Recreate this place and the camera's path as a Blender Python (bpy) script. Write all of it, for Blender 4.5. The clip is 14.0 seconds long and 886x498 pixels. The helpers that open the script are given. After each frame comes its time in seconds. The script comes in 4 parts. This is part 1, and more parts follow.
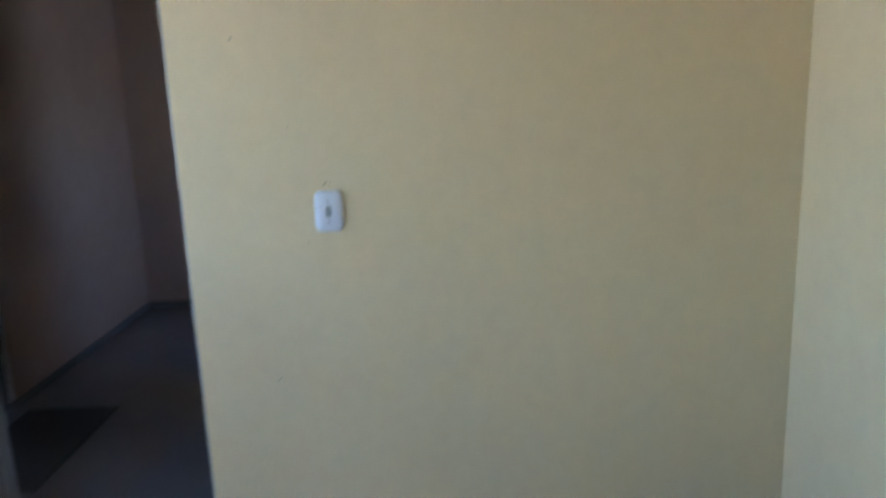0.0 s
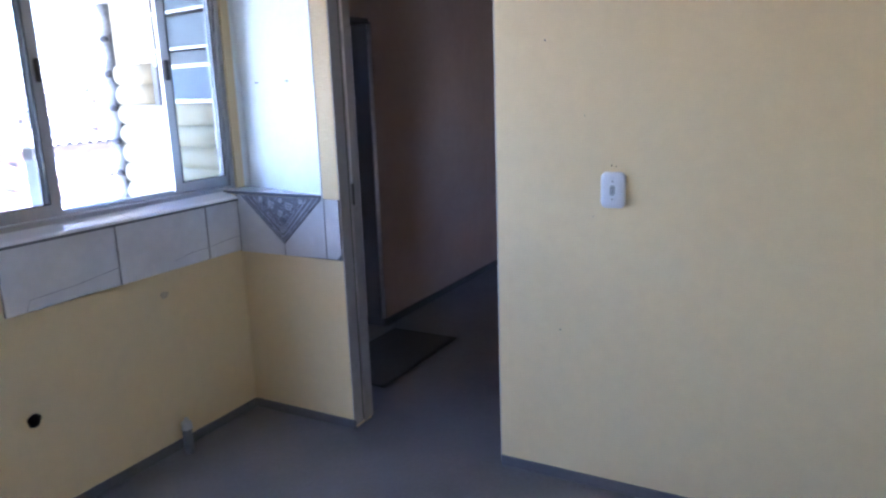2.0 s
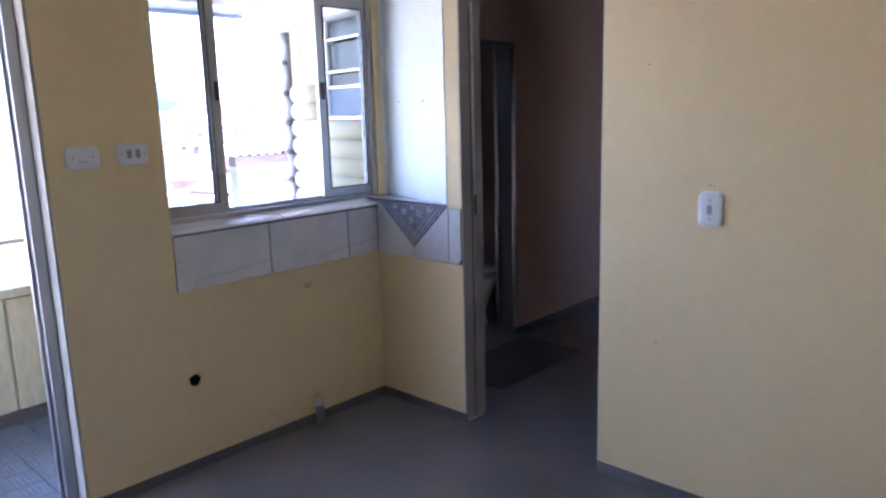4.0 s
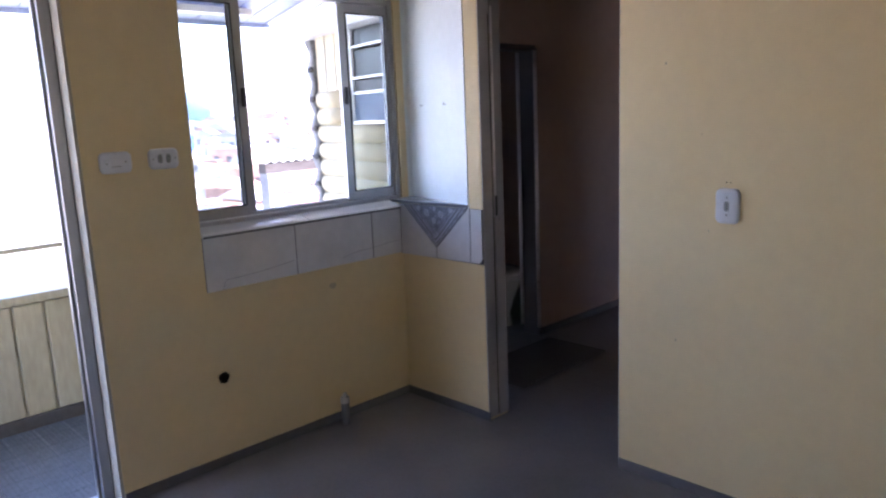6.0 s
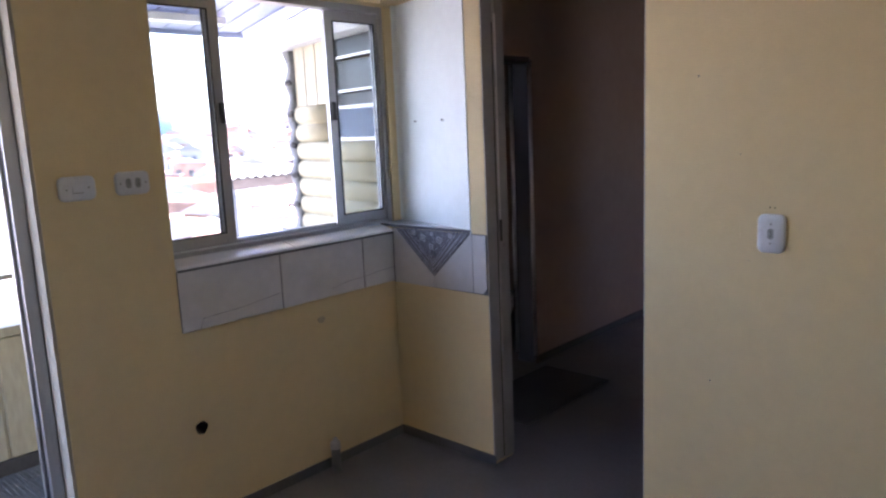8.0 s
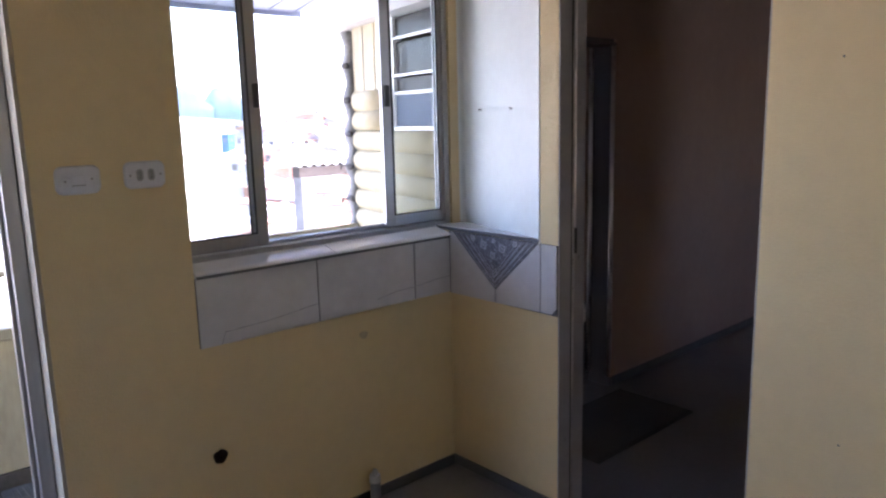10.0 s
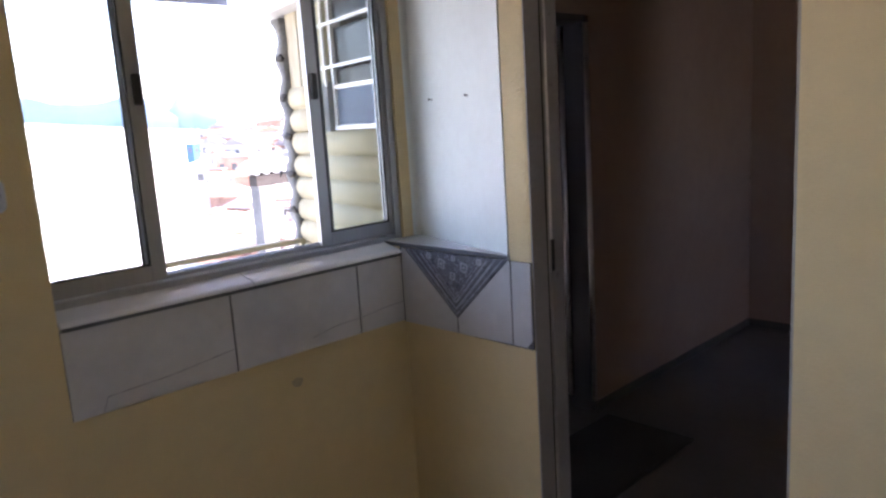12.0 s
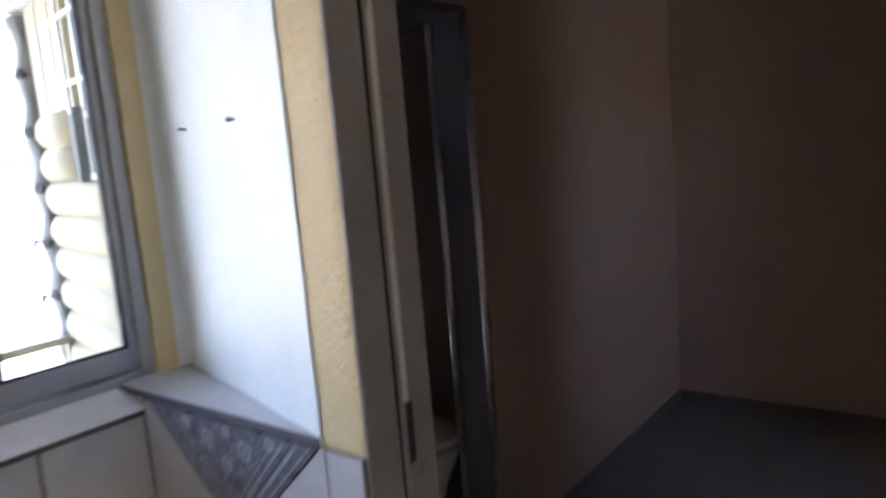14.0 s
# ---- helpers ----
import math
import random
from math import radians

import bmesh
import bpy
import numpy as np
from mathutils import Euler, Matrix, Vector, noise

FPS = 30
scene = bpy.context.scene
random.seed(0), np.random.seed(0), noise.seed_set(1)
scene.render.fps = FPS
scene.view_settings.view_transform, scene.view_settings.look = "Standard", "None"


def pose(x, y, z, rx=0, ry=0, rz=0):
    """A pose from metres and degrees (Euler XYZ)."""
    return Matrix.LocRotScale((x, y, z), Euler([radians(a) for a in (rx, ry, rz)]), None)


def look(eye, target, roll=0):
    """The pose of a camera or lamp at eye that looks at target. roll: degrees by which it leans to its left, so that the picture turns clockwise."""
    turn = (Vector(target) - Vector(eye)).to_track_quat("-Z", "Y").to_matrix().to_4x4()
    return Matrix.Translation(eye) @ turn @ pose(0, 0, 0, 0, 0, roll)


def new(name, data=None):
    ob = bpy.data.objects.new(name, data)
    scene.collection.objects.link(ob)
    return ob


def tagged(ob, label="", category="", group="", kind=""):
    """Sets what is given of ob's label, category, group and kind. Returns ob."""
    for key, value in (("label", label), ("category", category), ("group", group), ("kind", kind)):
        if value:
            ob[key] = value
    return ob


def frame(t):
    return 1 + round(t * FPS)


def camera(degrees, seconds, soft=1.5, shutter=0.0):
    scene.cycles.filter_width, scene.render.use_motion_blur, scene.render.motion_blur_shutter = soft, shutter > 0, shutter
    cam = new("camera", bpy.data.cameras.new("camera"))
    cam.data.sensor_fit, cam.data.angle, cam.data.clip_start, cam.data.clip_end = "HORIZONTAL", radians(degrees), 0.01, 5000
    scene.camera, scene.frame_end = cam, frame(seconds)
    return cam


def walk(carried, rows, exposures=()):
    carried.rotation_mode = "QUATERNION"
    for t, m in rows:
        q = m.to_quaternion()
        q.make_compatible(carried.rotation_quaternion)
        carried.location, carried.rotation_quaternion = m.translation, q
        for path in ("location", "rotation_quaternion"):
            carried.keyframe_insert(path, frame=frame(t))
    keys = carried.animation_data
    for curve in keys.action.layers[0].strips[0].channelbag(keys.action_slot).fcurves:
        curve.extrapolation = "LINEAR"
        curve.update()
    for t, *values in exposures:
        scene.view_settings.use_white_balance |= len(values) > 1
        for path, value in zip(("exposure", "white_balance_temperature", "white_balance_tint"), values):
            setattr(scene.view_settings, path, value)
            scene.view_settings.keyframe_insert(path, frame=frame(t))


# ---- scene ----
cam = camera(63.1, 14.0, soft=2.4, shutter=0.5)
PATH = [
    (0, (2.085, -2.168, 1.479), (2.105, -0.212, 1.06), -2.2),
    (0.3, (2.105, -2.269, 1.485), (1.966, -0.355, 0.921), -4.0),
    (0.5, (2.137, -2.317, 1.499), (1.876, -0.409, 0.959), -4.2),
    (0.7, (2.22, -2.342, 1.494), (1.797, -0.454, 0.988), -3.5),
    (1, (2.334, -2.309, 1.528), (1.646, -0.497, 1.033), -1.5),
    (1.5, (2.401, -2.349, 1.511), (1.532, -0.605, 1.059), -3.0),
    (2, (2.451, -2.443, 1.521), (1.5, -0.741, 1.077), -2.0),
    (2.5, (2.525, -2.539, 1.526), (1.524, -0.881, 1.027), -2.0),
    (3, (2.634, -2.515, 1.541), (1.573, -0.88, 1.088), -1.6),
    (3.5, (2.738, -2.481, 1.533), (1.452, -1.002, 1.132), -0.7),
    (6, (2.872, -2.5, 1.506), (1.465, -1.127, 1.141), -2.4),
    (6.5, (2.862, -2.487, 1.514), (1.489, -1.081, 1.144), -2.3),
    (7, (2.8, -2.454, 1.512), (1.418, -1.064, 1.116), -2.9),
    (7.5, (2.668, -2.42, 1.527), (1.294, -1.013, 1.162), -2.6),
    (8, (2.546, -2.385, 1.53), (1.203, -0.941, 1.195), -2.5),
    (8.5, (2.442, -2.291, 1.529), (1.045, -0.905, 1.172), -2.9),
    (11, (2.122, -1.878, 1.522), (0.637, -0.585, 1.171), -1.2),
    (11.5, (2.023, -1.778, 1.534), (0.604, -0.43, 1.122), -3.0),
    (12, (1.913, -1.62, 1.492), (0.489, -0.262, 1.137), -3.6),
    (12.5, (1.829, -1.43, 1.501), (0.375, -0.097, 1.174), -3.4),
    (13, (1.682, -1.246, 1.481), (0.345, 0.208, 1.165), -2.6),
    (13.5, (1.474, -1.016, 1.477), (0.243, 0.521, 1.132), -4.8),
    (14, (1.297, -0.687, 1.495), (0.076, 0.87, 1.203), -4.8),
]
EXPOSURES = [(0.0, 4.82, 5100, 13), (1.0, 5.15, 4950, 21), (2.0, 5.0, 5050, 25), (3.5, 4.82, 5350, 29), (6.0, 4.36, 5800, 29), (8.5, 4.25, 6050, 29), (11.0, 4.16, 6250, 28), (12.5, 3.93, 6400, 26), (13.0, 3.9, 6400, 26), (14.0, 4.55, 6300, 24)]
walk(cam, [(t, look(eye, target, roll)) for t, eye, target, roll in PATH], EXPOSURES)

# ---- world and sun ----
SUN_EL, SUN_AZ = radians(62), radians(58)
world = bpy.data.worlds.new("sky")
scene.world = world
world.use_nodes = True
wn = world.node_tree.nodes
sky = wn.new("ShaderNodeTexSky")
sky.sky_type, sky.sun_disc = "NISHITA", False
sky.sun_elevation, sky.sun_rotation = SUN_EL, SUN_AZ
sky.air_density, sky.dust_density = 1.0, 2.5
world.node_tree.links.new(sky.outputs[0], wn["Background"].inputs[0])
wn["Background"].inputs[1].default_value = 0.13
sun_data = bpy.data.lights.new("sun", "SUN")
sun_data.energy, sun_data.angle, sun_data.color = 2.4, radians(0.6), (1.0, 0.95, 0.87)
sun = new("sun", sun_data)
sun_dir = Vector((math.sin(SUN_AZ) * math.cos(SUN_EL), math.cos(SUN_AZ) * math.cos(SUN_EL), math.sin(SUN_EL)))
sun.matrix_world = look(sun_dir * 30, (0, 0, 0))


# ---- materials ----
def surface(name, base, rough=0.6, metal=0.0, vary=0.12, coarse=1.3, fine=40.0, bump=0.15, bump_scale=120.0,
            tint=None, tint_scale=0.6, tint_amount=0.0, spread=0.0, clear=0.0, spec=0.5, stretch=(1, 1, 1)):
    """A painted, plastered or metal surface: two scales of tone, stains of another tint and fine relief."""
    m = bpy.data.materials.new(name)
    m.use_nodes = True
    nt = m.node_tree
    n, l = nt.nodes, nt.links
    b = n["Principled BSDF"]
    tc = n.new("ShaderNodeTexCoord")
    mp = n.new("ShaderNodeMapping")
    mp.inputs["Scale"].default_value = stretch
    l.new(tc.outputs["Object"], mp.inputs["Vector"])

    def noise_tex(scale, detail):
        t = n.new("ShaderNodeTexNoise")
        t.inputs["Scale"].default_value, t.inputs["Detail"].default_value = scale, detail
        l.new(mp.outputs[0], t.inputs["Vector"])
        return t.outputs["Fac"]

    def ranged(fac, lo, hi, flo=0.3, fhi=0.7):
        r = n.new("ShaderNodeMapRange")
        r.inputs["From Min"].default_value, r.inputs["From Max"].default_value = flo, fhi
        r.inputs["To Min"].default_value, r.inputs["To Max"].default_value = lo, hi
        l.new(fac, r.inputs["Value"])
        return r.outputs[0]

    def times(a, c):
        x = n.new("ShaderNodeMath")
        x.operation = "MULTIPLY"
        l.new(a, x.inputs[0])
        l.new(c, x.inputs[1])
        return x.outputs[0]

    tone = times(ranged(noise_tex(coarse, 4), 1 - vary, 1 + vary * 0.6), ranged(noise_tex(fine, 3), 1 - vary * 0.5, 1 + vary * 0.4))
    if spread:
        oi = n.new("ShaderNodeObjectInfo")
        tone = times(tone, ranged(oi.outputs["Random"], 1 - spread, 1 + spread, 0, 1))
    mix = n.new("ShaderNodeMix")
    mix.data_type = "RGBA"
    mix.inputs[6].default_value = (*base, 1)
    mix.inputs[7].default_value = (*(tint or base), 1)
    if tint_amount:
        l.new(ranged(noise_tex(tint_scale, 6), 0, tint_amount, 0.45, 0.75), mix.inputs[0])
    else:
        mix.inputs[0].default_value = 0
    scl = n.new("ShaderNodeVectorMath")
    scl.operation = "SCALE"
    l.new(mix.outputs[2], scl.inputs[0])
    l.new(tone, scl.inputs["Scale"])
    l.new(scl.outputs[0], b.inputs["Base Color"])
    l.new(ranged(noise_tex(fine * 0.35, 3), rough * 0.85, min(1, rough * 1.15)), b.inputs["Roughness"])
    b.inputs["Metallic"].default_value = metal
    b.inputs["Coat Weight"].default_value = clear
    b.inputs["Specular IOR Level"].default_value = spec
    if bump:
        bp = n.new("ShaderNodeBump")
        bp.inputs["Strength"].default_value, bp.inputs["Distance"].default_value = bump, 0.004
        l.new(noise_tex(bump_scale, 4), bp.inputs["Height"])
        l.new(bp.outputs[0], b.inputs["Normal"])
    return m


def glass_surface(name, color=(1, 1, 1), rough=0.0):
    """A thin window pane: mostly clear, with a faint mirror gloss."""
    m = bpy.data.materials.new(name)
    m.use_nodes = True
    nt = m.node_tree
    n, l = nt.nodes, nt.links
    n.remove(n["Principled BSDF"])
    tr, gl, fr, mx = (n.new("ShaderNode" + k) for k in ("BsdfTransparent", "BsdfGlossy", "Fresnel", "MixShader"))
    tr.inputs[0].default_value = (*color, 1)
    gl.inputs["Roughness"].default_value = rough
    fr.inputs["IOR"].default_value = 1.35
    l.new(fr.outputs[0], mx.inputs[0])
    l.new(tr.outputs[0], mx.inputs[1])
    l.new(gl.outputs[0], mx.inputs[2])
    l.new(mx.outputs[0], n["Material Output"].inputs[0])
    return m


M_YELLOW = surface("cream_yellow_wall_paint", (0.69, 0.558, 0.318), 0.62, vary=0.05, coarse=0.9, fine=18, bump=0.30, bump_scale=115,
                   tint=(0.60, 0.475, 0.26), tint_scale=1.1, tint_amount=0.22)
# the hall's dimness is put into this colour, browner and darker than the cream
M_HALL = surface("shade_browned_wall_paint", (0.42, 0.315, 0.26), 0.7, vary=0.06, coarse=1.1, fine=20, bump=0.25, bump_scale=115,
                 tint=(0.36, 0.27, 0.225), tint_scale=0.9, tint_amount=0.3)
M_WHITE_WALL = surface("white_wall_paint", (0.75, 0.80, 0.80), 0.55, vary=0.05, coarse=2, fine=25, bump=0.3, bump_scale=55,
                       tint=(0.62, 0.63, 0.64), tint_scale=3, tint_amount=0.35)
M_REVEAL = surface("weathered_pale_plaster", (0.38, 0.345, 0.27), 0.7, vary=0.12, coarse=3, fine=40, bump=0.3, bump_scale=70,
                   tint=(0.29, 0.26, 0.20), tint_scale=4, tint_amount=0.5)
M_CEIL = surface("cream_ceiling_paint", (0.62, 0.60, 0.55), 0.8, vary=0.05)
M_FLOOR = surface("grey_floor_paint", (0.19, 0.188, 0.197), 0.34, vary=0.14, coarse=1.6, fine=60, bump=0.12, bump_scale=30,
                  tint=(0.14, 0.142, 0.15), tint_scale=2.2, tint_amount=0.6)
M_BASE = surface("grey_skirting_paint", (0.115, 0.113, 0.12), 0.5, vary=0.12, fine=50, bump=0.3, bump_scale=60)
M_TILE = surface("pale_glazed_tile", (0.60, 0.595, 0.60), 0.16, vary=0.06, coarse=6, fine=30, bump=0.03, bump_scale=20,
                 tint=(0.45, 0.46, 0.49), tint_scale=5, tint_amount=0.45, spread=0.04, clear=0.3)
M_VEIN = surface("grey_printed_vein", (0.40, 0.40, 0.43), 0.25, vary=0.3, coarse=20, fine=80)
M_SILL = surface("glossy_sill_tile", (0.76, 0.755, 0.76), 0.10, vary=0.05, coarse=6, fine=30, bump=0.02, bump_scale=15, clear=0.6)
M_GROUT = surface("dark_grey_grout", (0.12, 0.12, 0.13), 0.85, vary=0.2)
M_DECO = surface("grey_patterned_tile", (0.15, 0.155, 0.18), 0.3, vary=0.25, coarse=30, fine=120, bump=0.1, bump_scale=200)
M_DECO_LT = surface("pale_grey_tile_relief", (0.34, 0.35, 0.40), 0.3, vary=0.3, coarse=40, fine=160)
M_DECO_WH = surface("white_tile_motif", (0.46, 0.47, 0.52), 0.3, vary=0.15, coarse=40, fine=160)
M_ALU = surface("brushed_aluminium", (0.42, 0.42, 0.43), 0.42, metal=1.0, vary=0.1, fine=90, bump=0.06, stretch=(1, 1, 0.1))
M_STEEL = surface("grey_painted_steel", (0.36, 0.345, 0.33), 0.32, vary=0.1, coarse=3, fine=70, bump=0.1, bump_scale=40,
                  tint=(0.20, 0.18, 0.17), tint_scale=6, tint_amount=0.4)
M_DARKSTEEL = surface("dark_grey_painted_steel", (0.13, 0.12, 0.13), 0.42, vary=0.1, coarse=3, fine=70, bump=0.0, spec=0.35)
# non-metal and near white: the edge's glint is put into its colour
M_BRIGHT = surface("highlight_pale_steel", (0.78, 0.75, 0.74), 0.22, metal=0.0, vary=0.12, fine=80, bump=0.0, clear=0.5)
M_CHROME = surface("polished_steel_edge", (0.90, 0.87, 0.86), 0.38, metal=1.0, vary=0.08, fine=80, bump=0.0)
M_BLACK = surface("black_plastic", (0.02, 0.02, 0.022), 0.4, vary=0.2)
M_SEAL = surface("black_rubber_seal", (0.015, 0.015, 0.017), 0.7, vary=0.2)
M_PLASTIC = surface("white_plastic_plate", (0.62, 0.64, 0.69), 0.3, vary=0.04, coarse=20, fine=90, bump=0.0)
M_SOCKET = surface("grey_socket_insert", (0.27, 0.29, 0.30), 0.4, vary=0.1)
M_PIN = surface("shaded_pin_hole", (0.10, 0.10, 0.11), 0.6, vary=0.1)
M_HOLE = surface("dark_hollow", (0.028, 0.015, 0.012), 0.9, vary=0.2)
M_PVC = surface("grey_pvc_pipe", (0.17, 0.18, 0.20), 0.4, vary=0.15, tint=(0.4, 0.4, 0.4), tint_amount=0.3, tint_scale=20)
M_PVC_WH = surface("white_pvc_cap", (0.55, 0.55, 0.56), 0.4, vary=0.15)
M_MAT = surface("black_woven_mat", (0.095, 0.09, 0.096), 0.95, vary=0.3, fine=200, bump=0.8, bump_scale=300)
M_PORCELAIN = surface("white_porcelain", (0.75, 0.74, 0.70), 0.12, vary=0.03, clear=0.3)
M_PUTTY = surface("pale_filler", (0.52, 0.44, 0.30), 0.8, vary=0.2, fine=60)
M_CORR = surface("cream_painted_fibre_cement", (0.345, 0.298, 0.18), 0.75, vary=0.12, coarse=2, fine=40, bump=0.35, bump_scale=60,
                 tint=(0.30, 0.26, 0.17), tint_scale=2.5, tint_amount=0.5)
M_RAWCEM = surface("weathered_grey_fibre_cement", (0.19, 0.19, 0.18), 0.9, vary=0.35, coarse=5, fine=50, bump=0.5, bump_scale=60)
M_DARKCEM = surface("sooty_mortar", (0.07, 0.065, 0.06), 0.95, vary=0.3, bump=0.8, bump_scale=80)
M_BOARD = surface("cream_painted_board", (0.40, 0.36, 0.245), 0.7, vary=0.2, coarse=3, fine=50, bump=0.25, bump_scale=40,
                  tint=(0.30, 0.25, 0.15), tint_scale=4, tint_amount=0.4, stretch=(1, 1, 0.25), spread=0.06)
M_ROOF = surface("pale_blue_steel_roofing", (0.36, 0.40, 0.48), 0.4, vary=0.12, coarse=1.5, fine=40, bump=0.1,
                 tint=(0.28, 0.30, 0.34), tint_amount=0.4)
def let_light_through(m, color, amount):
    """Thin sheet that glows from behind by the daylight falling on it."""
    n, l = m.node_tree.nodes, m.node_tree.links
    tl, mx = n.new("ShaderNodeBsdfTranslucent"), n.new("ShaderNodeMixShader")
    tl.inputs[0].default_value = (*color, 1)
    mx.inputs[0].default_value = amount
    l.new(n["Principled BSDF"].outputs[0], mx.inputs[1])
    l.new(tl.outputs[0], mx.inputs[2])
    l.new(mx.outputs[0], n["Material Output"].inputs[0])


let_light_through(M_ROOF, (0.46, 0.50, 0.68), 0.16)
M_SOFFIT = surface("white_soffit", (0.55, 0.55, 0.54), 0.7, vary=0.06)
M_BALC = surface("blue_grey_balcony_tile", (0.085, 0.098, 0.106), 0.5, vary=0.25, coarse=4, fine=60, bump=0.3, spread=0.08)
M_RIB = surface("bluish_fluted_glass", (0.22, 0.27, 0.35), 0.3, vary=0.08, fine=60, bump=0.05)
let_light_through(M_RIB, (0.55, 0.64, 0.78), 0.6)
M_SMOKE = surface("dark_fluted_glass", (0.055, 0.054, 0.056), 0.22, vary=0.15, fine=60, bump=0.0)
let_light_through(M_SMOKE, (0.30, 0.29, 0.27), 0.2)
M_GLASS = glass_surface("clear_window_glass", (0.94, 0.96, 0.96), 0.0)
M_WHITE_STEEL = surface("white_painted_steel", (0.78, 0.78, 0.77), 0.4, vary=0.06)
M_TIMBER = surface("dark_weathered_timber", (0.030, 0.023, 0.019), 0.9, vary=0.3, coarse=4, fine=40, bump=0.4, stretch=(1, 0.2, 1))
M_CONC = surface("grey_concrete", (0.11, 0.108, 0.105), 0.9, vary=0.25, coarse=3, fine=30, bump=0.4)
M_GROUND = surface("dusty_hillside", (0.36, 0.34, 0.31), 0.95, vary=0.3, coarse=0.05, fine=0.8, bump=0.0,
                   tint=(0.14, 0.17, 0.09), tint_scale=0.03, tint_amount=0.7)
M_BRICKS = surface("raw_clay_brickwork", (0.27, 0.155, 0.11), 0.9, vary=0.25, coarse=0.6, fine=6, bump=0.0, spread=0.25)
M_RENDER = surface("pale_rendered_wall", (0.31, 0.30, 0.285), 0.9, vary=0.2, coarse=0.5, fine=5, bump=0.0, spread=0.25)
M_BLUEWALL = surface("bright_blue_wall", (0.035, 0.10, 0.32), 0.8, vary=0.15, coarse=0.5, bump=0.0)
M_ROOFCLAY = surface("clay_roofing", (0.28, 0.17, 0.12), 0.9, vary=0.3, coarse=0.6, fine=6, bump=0.0, spread=0.3)
M_ROOFGREY = surface("grey_sheet_roofing", (0.22, 0.215, 0.21), 0.85, vary=0.25, coarse=0.6, fine=6, bump=0.0, spread=0.3)
M_DARKWIN = surface("dark_window_void", (0.05, 0.052, 0.055), 0.3, vary=0.1, bump=0.0)
M_LEAF = surface("dusty_green_foliage", (0.115, 0.15, 0.085), 0.8, vary=0.4, coarse=0.8, fine=4, bump=0.0)
M_BARK = surface("brown_bark", (0.12, 0.09, 0.06), 0.95, vary=0.3)
# the blue of distant haze is put into the base colour
M_HILL = surface("haze_painted_mountain", (0.030, 0.057, 0.088), 1.0, vary=0.15, coarse=0.004, fine=0.03, bump=0.0)


# ---- mesh helpers ----
def box(bm, x0, x1, y0, y1, z0, z1, bevel=0.0):
    c = bmesh.ops.create_cube(bm, size=1, matrix=Matrix.Translation(((x0 + x1) / 2, (y0 + y1) / 2, (z0 + z1) / 2))
                              @ Matrix.Diagonal((x1 - x0, y1 - y0, z1 - z0, 1)))
    if bevel:
        edges = list({e for v in c["verts"] for e in v.link_edges})
        bmesh.ops.bevel(bm, geom=edges, offset=bevel, segments=2, profile=0.5, affect="EDGES")
    return bm


def prism(bm, pts, a, b, axis="z"):
    """Extrudes the outline pts along an axis from a to b."""
    place = {"z": lambda p, h: (p[0], p[1], h), "y": lambda p, h: (p[0], h, p[1]), "x": lambda p, h: (h, p[0], p[1])}[axis]
    lo = [bm.verts.new(place(p, a)) for p in pts]
    hi = [bm.verts.new(place(p, b)) for p in pts]
    n = len(pts)
    faces = [bm.faces.new(lo), bm.faces.new(hi)]
    faces += [bm.faces.new((lo[i], lo[(i + 1) % n], hi[(i + 1) % n], hi[i])) for i in range(n)]
    bmesh.ops.recalc_face_normals(bm, faces=faces)
    return faces


def tube(bm, p, q, r0, r1=None, sides=16):
    p, q = Vector(p), Vector(q)
    d = q - p
    m = Matrix.Translation((p + q) / 2) @ d.to_track_quat("Z", "Y").to_matrix().to_4x4()
    bmesh.ops.create_cone(bm, cap_ends=True, segments=sides, radius1=r0, radius2=r0 if r1 is None else r1, depth=d.length, matrix=m)
    return bm


def mesh_of(name, bm, material, smooth=False):
    me = bpy.data.meshes.new(name)
    bm.to_mesh(me)
    bm.free()
    for mt in (material if isinstance(material, (list, tuple)) else [material]):
        me.materials.append(mt)
    if smooth:
        for p in me.polygons:
            p.use_smooth = True
    return me


def part(name, bm, material, parent, label="", smooth=False):
    ob = new(name, mesh_of(name, bm, material, smooth))
    ob.parent = parent
    if label:
        tagged(ob, label)
    return ob


def thing(name, label, category, group="", at=(0, 0, 0), turn=0):
    ob = new(name)
    ob.empty_display_size = 0.1
    ob.matrix_world = pose(*at, 0, 0, turn)
    return tagged(ob, label, category, group)


def setting(name, bm, material, label, category, smooth=False):
    return tagged(new(name, mesh_of(name, bm, material, smooth)), label, category, kind="structure")


def boxes(*rows, bevel=0.0):
    bm = bmesh.new()
    for r in rows:
        box(bm, *r, bevel)
    return bm


# ---- rooms ----
H = 2.6           # ceiling height
T = 0.137         # wall thickness
XE, YS, YN = 3.207, -4.0, 3.064   # east, south and far north wall faces
XD0, XD1 = 0.592, 1.327            # doorway to the dark room
DOOR_H = 2.1
BX0, BX1 = -2.75, -1.56           # balcony doorway along y
WY0, WY1, WZ0, WZ1 = -1.175, 0.072, 1.045, 2.1   # kitchen window opening
YL = -1.123                       # inner lip of the window reveal
XH = 1.42                         # hall's east wall face, unseen, set close for more bounced light
XW = -0.070                       # dark room's west wall face


def skew(x):
    """The splayed wall's face beside the window."""
    return 0.1290 - 0.263 * x


def wing_face(x):
    """The outer face of the bathroom wing."""
    return 0.235 - 0.195 * x


